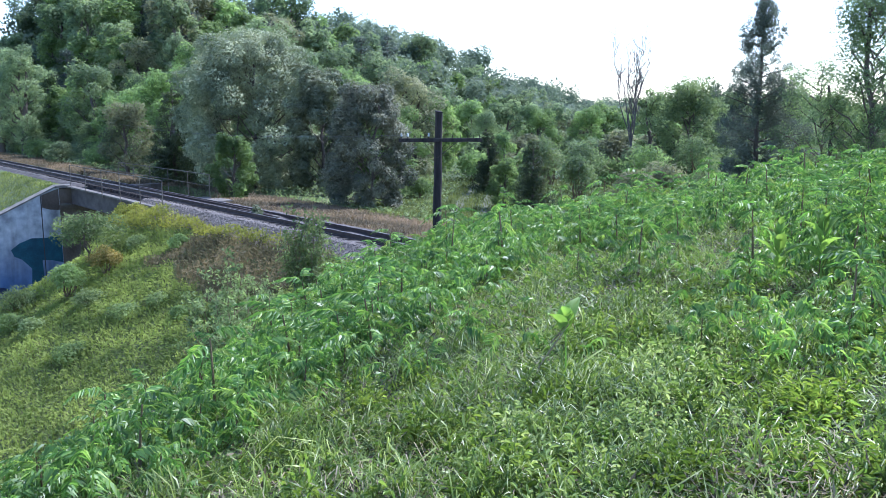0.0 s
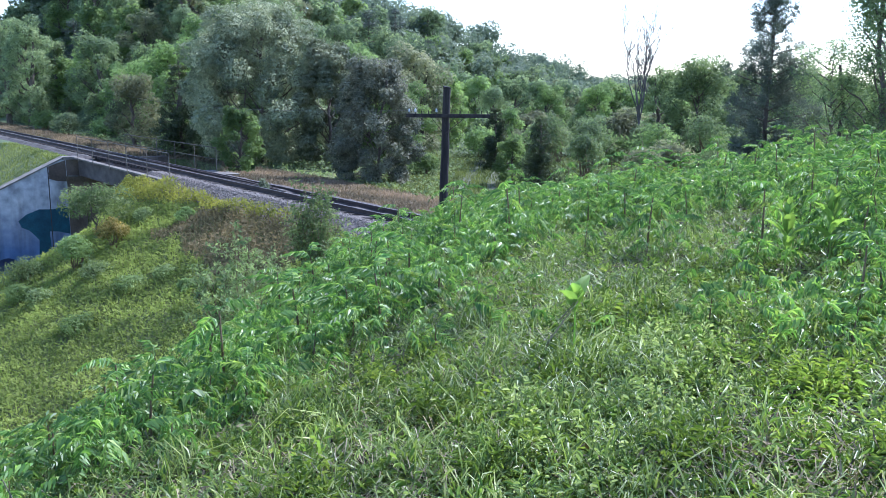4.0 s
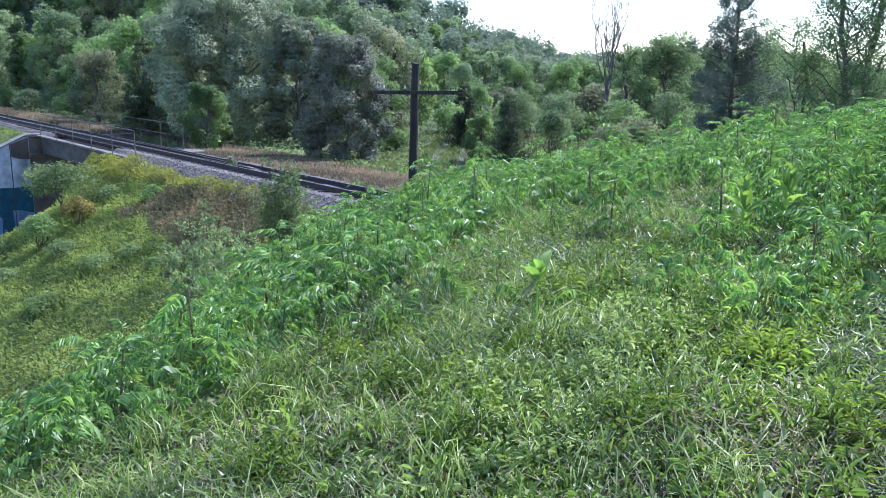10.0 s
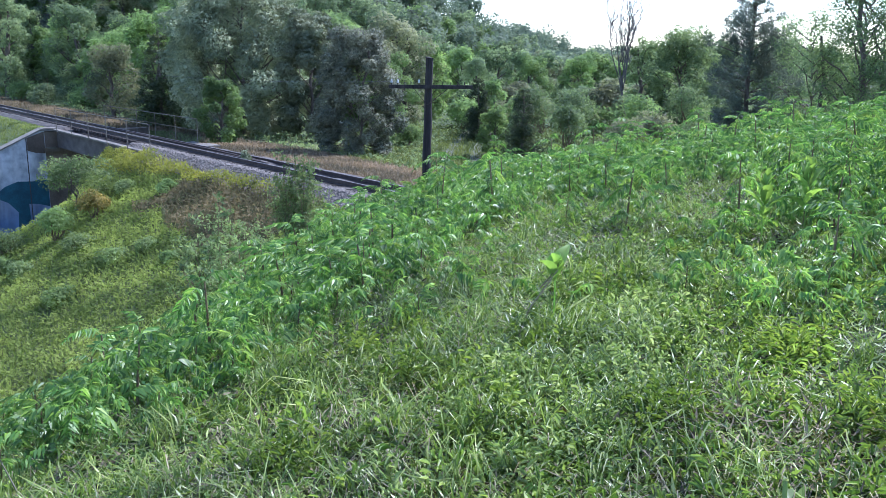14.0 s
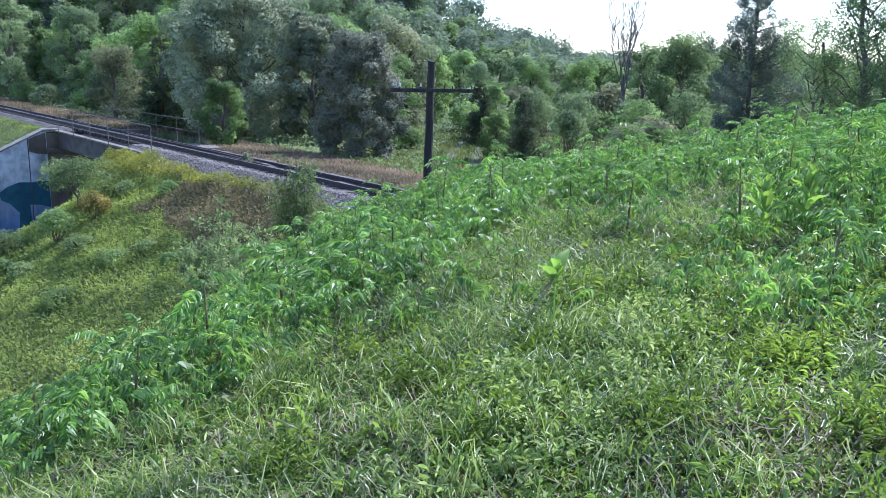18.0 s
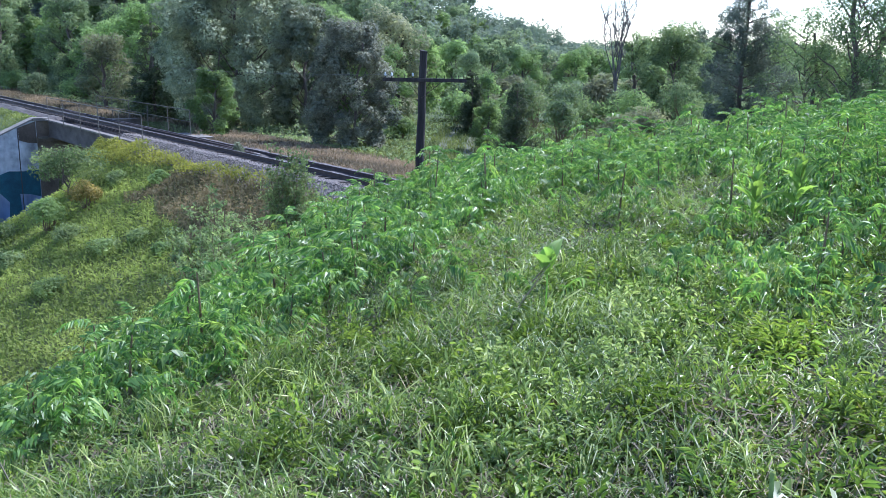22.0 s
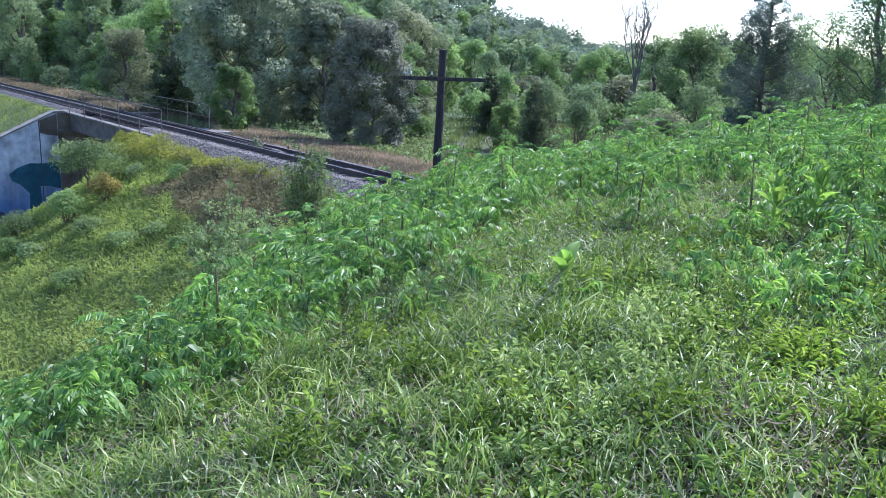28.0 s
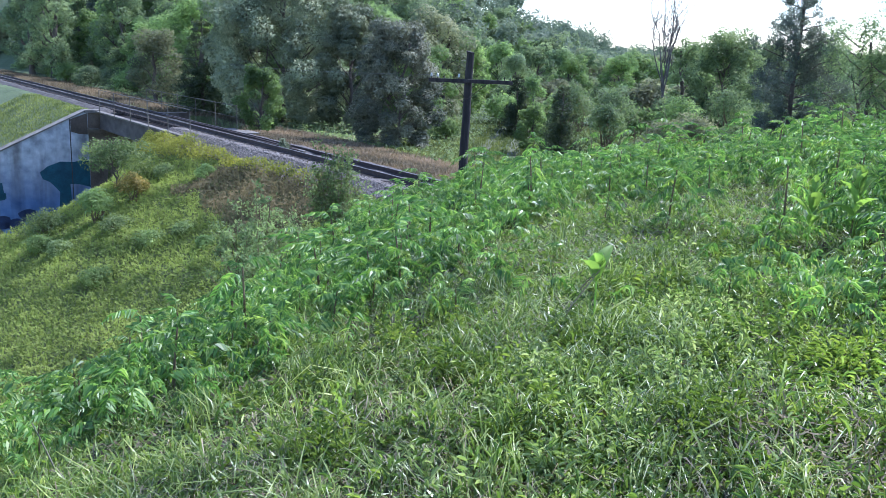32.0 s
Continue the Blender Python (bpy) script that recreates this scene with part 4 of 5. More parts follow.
def woods():
    rng = np.random.default_rng(70)
    near, far = hill_kinds(5200, .21, 4), hill_kinds(1700, .4, 3)
    spots = []
    tries = 0
    while len(spots) < 225 and tries < 40000:
        tries += 1
        k = rng.uniform(-0.68, 0.6)
        y = 60 + 75 * rng.random() if k < -.04 else 92 + 60 * rng.random()
        x = k * y
        s, q = track_sq(x, y)
        if q < 11 or (-14 < x < -1 and y < 64):
            continue
        gap = 2.9 + y * 0.014
        if any((x - a) ** 2 + (y - b) ** 2 < gap * gap for a, b in spots):
            continue
        spots.append((x, y))
    for i in range(110):
        s, q = rng.uniform(33, 125), rng.uniform(11, 36)
        x, y = TRACK_O + s * TRACK_D + q * TRACK_N
        if all((x - a) ** 2 + (y - b) ** 2 > 9 for a, b in spots) and not (y < 64 and x > -22):
            spots.append((x, y))
    for x, y, grow in ((-9.8, 105, 1.25), (-12.5, 109, 1.0), (-20.5, 104, 1.0), (-32, 108, 1.05), (-36.5, 111, .95), (-7.5, 118, 1.0), (-3, 120, .95), (-45, 104, 1.0)):
        copy_thing(near[5], at(x, y, .2, 50 * grow, grow))
    for x, y in spots:
        k = x / y
        kind = int(rng.choice(6, p=[.2, .17, .32, .1, .18, .03]))
        grow = rng.uniform(.75, 1.2) * (0.75 if k > -.02 else 1.0)
        copy_thing((near if y < 96 else far)[kind], at(x, y, .2, rng.uniform(0, 360), grow))


woods()


def far_woods():
    rng = np.random.default_rng(77)
    pieces = []
    for i in range(460):
        y = 118 + 220 * rng.random() ** 1.2
        x = (rng.uniform(-.14, .3) if i % 5 < 3 else rng.uniform(-.5, .62)) * y
        if track_sq(x, y)[1] < 14:
            continue
        z = float(ground_z(x, y))
        h, r = rng.uniform(6, 8.5) * (1.0 if x < .05 * y else .8), rng.uniform(2.4, 3.4)
        balls = [(x + rng.normal(0, r * .45), y + rng.normal(0, r * .45), z + h * rng.uniform(.35, .9), r * rng.uniform(.4, .65)) for _ in range(7)]
        pieces.append(crown(rng, balls, 240, .66, .55))
    tagged(new("far_woods", fast_mesh("far_woods", *joined(pieces), M_FAR)), "distant green woods on the ridge", "woods", "", "stuff")


far_woods()


def thicket_of_the_valley():
    """Bushes and saplings between the mound and the far woods."""
    rng = np.random.default_rng(78)
    kinds = [shrub("wild_shrub", "dense green bush on the valley floor", at(10, 66), 341, 2.0, 3.0, 760, .27, M_VALE, "valley bushes"),
             shrub("wild_shrub", "pale green bush on the valley floor", at(14, 70), 342, 1.9, 2.6, 760, .27, M_BROAD, "valley bushes"),
             shrub("wild_shrub", "dull olive bush on the valley floor", at(6, 68), 343, 1.8, 3.2, 760, .27, M_DULL, "valley bushes", 6),
             shrub("wild_shrub", "fresh green bush on the valley floor", at(18, 72), 344, 1.7, 2.2, 760, .27, M_BRIGHT, "valley bushes")]
    spots = []
    for i in range(900):
        y = 56 + 40 * rng.random()
        x = rng.uniform(.035, .58) * y
        if len(spots) < 95 and all((x - a) ** 2 + (y - b) ** 2 > 7 for a, b in spots):
            spots.append((x, y))
            copy_thing(kinds[int(rng.integers(4))], at(x, y, .1, rng.uniform(0, 360), rng.uniform(.7, 1.3)))


thicket_of_the_valley()


def trackside_bushes():
    """Sunlit bushes between the railway and the hillside wood."""
    rng = np.random.default_rng(82)
    kinds = [shrub("sumac_shrub", "rounded pale green bush beside the railway", at(-30, 78), 351, 1.7, 2.3, 900, .2, M_BUSH, "railway bushes"),
             shrub("sumac_shrub", "fresh green bush beside the railway", at(-33, 82), 352, 1.6, 2.0, 900, .2, M_BRIGHT, "railway bushes"),
             shrub("sumac_shrub", "tall dull green bush beside the railway", at(-36, 88), 353, 1.5, 3.0, 900, .22, M_BROAD, "railway bushes")]
    spots = []
    for i in range(600):
        s, q = rng.uniform(30, 112), 6.5 + 9 * rng.random()
        if len(spots) < 64 and all((s - a) ** 2 + (q - b) ** 2 > 4.5 for a, b in spots):
            spots.append((s, q))
            x, y = TRACK_O + s * TRACK_D + q * TRACK_N
            if x < -15:
                copy_thing(kinds[int(rng.integers(3))], at(x, y, .1, rng.uniform(0, 360), rng.uniform(.6, 1.15) + .05 * max(0, q - 10)))


trackside_bushes()


def undergrowth():
    """Low leafy growth under and between the trees beyond the track."""
    rng = np.random.default_rng(79)
    n = 90000
    y = 36 + 84 * rng.random(n)
    x = rng.uniform(-.62, .5, n) * y
    s, q = track_sq(x, y)
    lane = 1.7 + 0.5 * np.sin(y * .12) + 2.4 * ((y - 33) / 40) ** 2
    ok = (q > 6.2 + .5 * ripple(x, y)) & ((np.abs(x - lane) > 1.5 + .3 * ripple(x * 2, y)) | (y > 60))
    x, y = x[ok], y[ok]
    high = .25 + .5 * step(-.3, 1.2, ripple(x * .8, y * .8) + .6 * ripple(x * .3, y * .3))
    P = np.column_stack([x, y, ground_z(x, y) + high * rng.random(len(x)) ** .6])
    V, F = leaflets(rng, P, unit(rng.normal(size=P.shape) * .6 + [0, 0, 1]), .17, .7, .1, .5)
    tagged(new("undergrowth", fast_mesh("undergrowth", V, F, M_VALE)), "low green undergrowth at the foot of the woods", "undergrowth", "", "stuff")


undergrowth()

# ---- the weedy slopes ----


def slope_weeds():
    rng = np.random.default_rng(80)
    n = 300000
    s, q = rng.uniform(-14, 30.5, n), -2.45 - 19 * rng.random(n) ** 1.1
    xy = TRACK_O + s[:, None] * TRACK_D + q[:, None] * TRACK_N
    x, y = xy[:, 0], xy[:, 1]
    ok = (embankment(x, y) > mound(x, y) - .3)
    x, y, s, q = x[ok], y[ok], s[ok], q[ok]
    z = ground_z(x, y)
    v = ripple(x * .55, y * .55) + .5 * ripple(x * 1.7 + 3, y * 1.6)
    gold = (q > -2.9 + .25 * v - .9 * step(10, 14, s)) & (s > 3)
    brown = ~gold & (q > -5.1 + .5 * v) & (s < 10.4 + .7 * v) & (s > .5)
    for name, label, mask, mat, h in (("goldenrod", "band of yellow goldenrod along the ballast", gold, M_GOLD, .45), ("dry_weeds", "patch of brown dry weeds on the slope", brown, M_BROWN, .4), ("slope_weeds", "yellow-green weeds covering the embankment slope", ~(gold | brown), M_SLOPE, .26)):
        k = mask.sum()
        P = np.stack([x[mask], y[mask], z[mask] + h * rng.random(k) ** .8 * (1 + .5 * v[mask])], 1)
        out = unit(rng.normal(size=(k, 3)) * .35 + [.25, .1, 1.0])
        low = rng.random(k) < .76
        m = (~low).sum()
        spikes = P[~low] - [0, 0, .12]
        side = unit(rng.normal(size=(m, 3)) * [1, 1, .2]) * .02
        tip = spikes + unit(rng.normal(size=(m, 3)) * .35 + [0, 0, 1]) * rng.uniform(.16, .34, (m, 1))
        V, F = joined([leaflets(rng, P[low], out[low], .105, .65, -.1, .3), (np.stack([spikes - side, spikes + side, tip], 1).reshape(-1, 3), np.arange(3 * m).reshape(-1, 3))])
        tagged(new(name, fast_mesh(name, V, F, mat)), label, "weeds", "", "stuff")
    # russet grass on the far verge, green grass above the wing wall and in the valley
    for name, label, s0, s1, q0, q1, m, mat, h in (("russet_grass", "reddish-brown dry grass on the far verge", -8, 22, 1.95, 6.6, 24000, M_RED, .22), ("bank_grass", "bright grass bank above the wing wall", S_WALL + .9, 48, -14, -2.1, 17000, M_BANK, .16), ("bank_grass", "dry grass on the verge beyond the bridge", 22, 100, 2.1, 6.0, 15000, M_RED, .3)):
        s, q = rng.uniform(s0, s1, m), rng.uniform(q0, q1, m)
        xy = TRACK_O + s[:, None] * TRACK_D + q[:, None] * TRACK_N
        V, F = blades(rng, xy[:, 0], xy[:, 1], ground_z(xy[:, 0], xy[:, 1]) - .02, h, .035, .8, True)
        tagged(new(name, fast_mesh(name, V, F, mat)), label, "grass", "", "stuff")
    m = 30000
    y = rng.uniform(30, 66, m)
    x = rng.uniform(-.1, .2, m) * y
    ok = track_sq(x, y)[1] > 6
    off = (np.abs(np.abs(x - (1.7 + 0.5 * np.sin(y * .12) + 2.4 * ((y - 33) / 40) ** 2)) - .75) > .3) | (rng.random(m) < .45)
    ok &= off
    V, F = blades(rng, x[ok], y[ok], ground_z(x[ok], y[ok]) - .02, .26, .035, .8, True)
    tagged(new("valley_grass", fast_mesh("valley_grass", V, F, M_BANK)), "green grass on the valley floor", "grass", "", "stuff")


slope_weeds()


def wand_shrub(name, label, m, seed, radius, height, stems, n, size, mat):
    """An airy shrub: many upright wands, each set with small leaves and side twigs."""
    rng = np.random.default_rng(seed)
    t = empty(name, m, label, "shrub")
    wood, P, out = [], [], []
    for i in range(stems):
        a, lean = i * 2.4 + rng.uniform(-.5, .5), (i + .5) / stems
        end = np.array([radius * lean ** .6 * math.cos(a), radius * lean ** .6 * math.sin(a), height * (1 - .5 * lean) * rng.uniform(.75, 1.08)])
        root = np.array([end[0] * .25, end[1] * .25, -.15])
        wood.append(limb(rng, root, end, .009, .003, 5, .03, 4))
        for k in range(6):
            f = rng.uniform(.3, .95)
            p = root + (end - root) * f
            tip = p + np.array([rng.normal(0, .55), rng.normal(0, .55), rng.uniform(.3, 1.0)]) * height * .16
            wood.append(limb(rng, p, tip, .004, .002, 3, .03, 3))
            g = rng.random((n, 1))
            P.append(p + (tip - p) * g + rng.normal(0, .02 * height, (n, 3)))
            out.append(unit(rng.normal(size=(n, 3)) + [0, 0, .6]))
    part("branch_frame", fast_mesh("branch_frame", *joined(wood), M_STEM, True), M_STEM, t)
    part("foliage", fast_mesh("foliage", *leaves(rng, np.concatenate(P), np.concatenate(out), size, .42), mat), mat, t)
    return t


wand_shrub("hawthorn_bush", "upright pale green shrub against the ballast", at(-2.38, 15.0, .1), 90, .5, 2.1, 20, 42, .07, M_SPRAY)
wand_shrub("hawthorn_bush", "airy grey-green shrub on the mound's flank", at(-2.95, 12.0, .1), 91, .85, 1.5, 30, 34, .065, M_SPRAY)
wand_shrub("hawthorn_bush", "airy grey-green shrub on the mound's flank", at(-2.7, 10.4, .1), 89, .6, 1.1, 18, 34, .055, M_SPRAY)
broad_tree("sumac_tree", "small spreading tree beside the abutment", "tree", at(-14.5, 34.6), 92, 2.1, 1.35, 2100, .12, M_SPRAY, .5, 14, slim=.8)
shrub("elder_bush", "bright green bush on the cutting's slope", at(-14.1, 31.4), 93, .8, 1.6, 1500, .11, M_BRIGHT)
shrub("elder_bush", "bush with orange turning leaves", at(-13.0, 32.4), 94, .72, 1.4, 1500, .09, M_ORANGE)
for i, (x, y, r, h) in enumerate(((-15.9, 30.5, .8, .7), (-14.6, 29.4, .7, .6), (-10.6, 27.9, .7, .45), (-10.1, 32.3, .5, .6), (-9.5, 27.9, .6, .35), (-12.6, 29.8, .8, .5), (-11.8, 26.2, .7, .4), (-16.6, 32.4, 1.0, 1.1), (-12.4, 34.2, .7, .6), (-8.2, 26.1, .5, .35))):
    shrub("low_bush", "low green bush on the cutting's slope", at(x, y), 95 + i, r, h, 1300, .09, M_SPRAY if i % 3 else M_BRIGHT, "slope bushes")

# ---- sumac ----


def frond_arrays(seed, length, pairs, stalk=True, plain=False):
    """A sumac leaf: an arched stalk with paired, drooping, pointed leaflets."""
    rng = np.random.default_rng(seed)
    t = np.linspace(0, 1, 7)
    P = np.stack([length * .85 * t * (1 - .12 * t * t), rng.normal(0, .015, 7) * t, length * (0.42 * t - rng.uniform(.9, 1.3) * t * t)], 1)
    V, F = tube(P[::2], (.005 - .0035 * t)[::2], 3)
    pieces = [(V, F)] if stalk else []
    for i in range(pairs):
        f = 0.22 + 0.76 * i / (pairs - 1)
        p = np.array([np.interp(f, t, P[:, k]) for k in range(3)])
        size = length * 0.235 * math.sin(math.pi * (0.22 + 0.68 * f)) * rng.uniform(.85, 1.12)
        for side in (-1, 1):
            w = unit(np.array([0.3 - .3 * f + rng.normal(0, .22), side, -1.0 + rng.normal(0, .48)]))
            c = unit(np.cross(w, [0, 0, 1.0]))
            n = np.cross(c, w)
            if n[2] < 0:
                n = -n
            h, tip = size * .14, p + w * size - np.array([0, 0, size * .2])
            m1, m2 = p + w * size * .35, p + w * size * .7 - np.array([0, 0, size * .04])
            v = np.array([p, m1 + c * h + n * h * .5, m2 + c * h * .85 + n * h * .4, tip, m2 - c * h * .85 + n * h * .4, m1 - c * h + n * h * .5])
            pieces.append((v[[0, 1, 3, 5]], np.array([[0, 1, 2, 3]])) if plain else (v, np.array([[0, 1, 2, 3], [0, 3, 4, 5]])))
    return joined(pieces)


def frond_mesh(seed, length, pairs, mat):
    return fast_mesh("frond", *frond_arrays(seed, length, pairs), mat)


FRONDS = [frond_mesh(200 + i, (.28, .32, .36)[i % 3], (11, 12, 13)[i % 3], M_SUMAC if i % 5 < 4 else M_SUMAC_PALE) for i in range(10)]


def sumac_plant(seed, height, fronds):
    rng = np.random.default_rng(seed)
    t = empty("sumac_plant", pose(0, 0, 0), "young sumac with drooping feathery green leaves", "sumac", "sumac thicket")
    bend = rng.normal(0, .06, 2)
    stem = [(bend[0] * f * f, bend[1] * f * f, -.15 + (height + .15) * f) for f in np.linspace(0, 1, 6)]
    part("stem", fast_mesh("stem", *tube(stem, np.linspace(.014, .006, 6), 5), M_STEM, True), M_STEM, t)
    for i in range(fronds):
        f = 1 - (.55 if height > .8 else .8) * (i / fronds) ** 1.1
        p = [np.interp(f, np.linspace(0, 1, 6), [c[k] for c in stem]) for k in range(3)]
        lift = 62 * (1 - i / fronds) - 16 + rng.normal(0, 11)
        ob = part("frond", FRONDS[int(rng.integers(len(FRONDS)))], M_SUMAC, t)
        ob.matrix_basis = Matrix.Translation(p) @ pose(0, 0, 0, rng.normal(0, 12), -lift, i * 137.5 + rng.normal(0, 15)) @ Matrix.Scale(rng.uniform(.75, 1.1), 4)
    return t


SUMACS = [sumac_plant(220 + i, (.42, .5, .46, .56, .36, .86)[i], (12, 13, 13, 13, 11, 18)[i]) for i in range(6)]


def sumac_thicket():
    rng = np.random.default_rng(240)
    spots, plants = [], []
    first = list(SUMACS)
    tries = 0
    while len(spots) < 372 and tries < 20000:
        tries += 1
        y = 4.3 + 13 * rng.random() ** .75
        x = rng.uniform(-3.8, 9.5)
        left = x < -1.7 + .46 * (y - 4.3)
        ridge = y > 10.4 + .1 * x
        right = x > 3.2 and y > 7.0 and x > .415 * y
        if not (left or ridge or right) or abs(x) > .62 * y + .3:
            continue
        if x < -3.3 + .38 * min(max(y - 5.5, 0), 2.5) + .12 * max(0, y - 8) or y > 16.5 + .2 * x:
            continue
        if mound(x, y) < embankment(x, y):
            continue
        gap = .33 if right else .36 + .02 * max(0, y - 8)
        if any((x - a) ** 2 + (y - b) ** 2 < gap * gap for a, b in spots):
            continue
        spots.append((x, y))
        grow = rng.choice((.68, .82, .95, 1.05, 1.15)) * rng.uniform(.95, 1.05) * ((1.0 if x > .47 * y else .84) if right and y < 10.5 else .98)
        m = at(x, y, 0, rng.uniform(0, 360), grow)
        if first:
            ob = first.pop()
            ob.matrix_basis = m
        else:
            ob = copy_thing(SUMACS[5 if right and y < 10.5 else int(rng.integers(5))], m)
        plants.append(ob)
    return plants


THICKET = sumac_thicket()


def single_sumac(x, y, kind, grow, turn):
    THICKET.append(copy_thing(SUMACS[kind], at(x, y, 0, turn, grow)))


single_sumac(1.97, 8.4, 3, 1.0, 40)
single_sumac(-.8, 6.9, 2, .9, 80)
single_sumac(.2, 6.6, 1, .95, 10)
single_sumac(-.08, 5.75, 4, .6, 10)
single_sumac(2.85, 7.7, 3, 1.0, 200)
single_sumac(2.15, 5.6, 1, .65, 200)
for x, y, k, grow, turn in ((2.62, 7.2, 1, .9, 10), (3.4, 7.0, 3, .85, 100), (3.45, 6.2, 4, .8, 220), (1.5, 9.3, 1, .9, 30), (.7, 9.6, 2, .85, 90), (.2, 8.4, 0, .8, 130), (-.1, 7.5, 4, .9, 200), (2.7, 9.6, 3, .8, 240)):
    single_sumac(x, y, k, grow, turn)
for x, y, k, grow, turn in ((2.3, 4.75, 1, .8, 35), (2.55, 5.2, 3, .85, 150), (1.75, 5.6, 1, .72, 280), (2.95, 5.7, 2, .85, 70), (-2.2, 5.1, 4, .85, 120)):
    single_sumac(x, y, k, grow, turn)


def strewn(rng, V0, F0, P, lift, size, spin=15):
    """Many copies of one small form at P, turned at random, as one pair of arrays."""
    n = len(P)
    a, b, c = rng.uniform(0, 2 * np.pi, n), np.radians(lift), np.radians(rng.normal(0, spin, n))
    ca, sa, cb, sb, cc, sc = np.cos(a), np.sin(a), np.cos(b), np.sin(b), np.cos(c), np.sin(c)
    o, l = np.zeros(n), np.ones(n)
    rz = np.stack([ca, -sa, o, sa, ca, o, o, o, l], -1).reshape(n, 3, 3)
    ry = np.stack([cb, o, -sb, o, l, o, sb, o, cb], -1).reshape(n, 3, 3)
    rx = np.stack([l, o, o, o, cc, -sc, o, sc, cc], -1).reshape(n, 3, 3)
    V = np.einsum("nij,vj->nvi", rz @ ry @ rx, V0) * size[:, None, None] + P[:, None]
    F = (np.asarray(F0)[None] + len(V0) * np.arange(n)[:, None, None]).reshape(-1, len(F0[0]))
    return V.reshape(-1, 3), F


def understory():
    """The lower sumac leaves, too many to tell apart."""
    rng = np.random.default_rng(260)
    lows = [frond_arrays(262 + k, (.3, .34)[k], 11, False, True) for k in range(2)]
    where = np.array([(o.matrix_basis.translation.x, o.matrix_basis.translation.y) for o in THICKET])
    out = []
    for k in range(2):
        n = 3300
        xy = where[rng.integers(len(where), size=n)] + rng.normal(0, .26, (n, 2))
        z = ground_z(xy[:, 0], xy[:, 1]) + .06 + .34 * rng.random(n)
        out.append(strewn(rng, *lows[k], np.column_stack([xy, z]), rng.uniform(-12, 36, n), rng.uniform(.7, 1.1, n)))
    tagged(new("sumac_foliage", fast_mesh("sumac_foliage", *joined(out), M_SUMAC)), "dense lower sumac leaves of the thicket", "sumac", "", "stuff")


understory()

# ---- milkweed ----


def broad_leaf(length, width, curl, seed):
    rng = np.random.default_rng(seed)
    t = np.linspace(0, 1, 7)
    w = width * np.sin(np.pi * np.clip(t * .93 + .05, 0, 1)) ** .7
    cx, cz = length * t, length * (curl * t - 1.1 * curl * t * t)
    rows = [np.stack([cx, w * k * .5, cz + abs(k) * w * .28 + rng.normal(0, .002, 7)], 1) for k in (-1, -.5, 0, .5, 1)]
    V = np.stack(rows, 1).reshape(-1, 3)
    i, j = np.meshgrid(np.arange(6), np.arange(4), indexing="ij")
    F = np.stack([i * 5 + j, (i + 1) * 5 + j, (i + 1) * 5 + j + 1, i * 5 + j + 1], -1).reshape(-1, 4)
    return fast_mesh("leaf", V, F, M_MILKWEED, True)


BROAD = [broad_leaf(.13, .115, .25, 1), broad_leaf(.12, .11, .1, 2), broad_leaf(.24, .085, .35, 3)]


def milkweed(x, y, height, pairs, kind, turn, grow=1.0, lift=48):
    t = empty("milkweed_plant", at(x, y, 0, turn), "milkweed with broad pale green leaves on one stem", "milkweed", "milkweeds")
    pts = [(.012 * math.sin(3 * f), 0, -.1 + (height + .1) * f) for f in np.linspace(0, 1, 6)]
    part("stem", fast_mesh("stem", *tube(pts, np.linspace(.008, .005, 6), 6), M_MILKWEED, True), M_MILKWEED, t)
    for i in range(pairs):
        for k in (0, 1):
            ob = part("leaf", BROAD[(kind + i * (kind < 2)) % 3 if kind < 2 else 2], M_MILKWEED, t)
            z = height * (1 - (.62 if kind == 2 else .22) * i / max(pairs, 1))
            ob.matrix_basis = pose(0, 0, z, 0, -(lift + 30 - 14 * i + 9 * k), i * 84 + k * 180 + 8 * i) @ Matrix.Scale(grow * (.75 + .12 * i if i < 3 else 1), 4)
    return t


WEEDS = [milkweed(.73, 4.85, .47, 3, 0, 50, 1.08, 38), milkweed(2.76, 6.9, .46, 5, 2, 70, 1.1), milkweed(3.1, 6.9, .5, 5, 2, 10, 1.15)]

# ---- grass of the mound ----


def mound_spots(rng, n, y0, y1, power):
    y = y0 + (y1 - y0) * rng.random(n) ** power
    x = rng.uniform(-.62, .62, n) * y + rng.normal(0, .2, n)
    ok = (x > -3.6) & (mound(x, y) > embankment(x, y))
    return x[ok], y[ok]


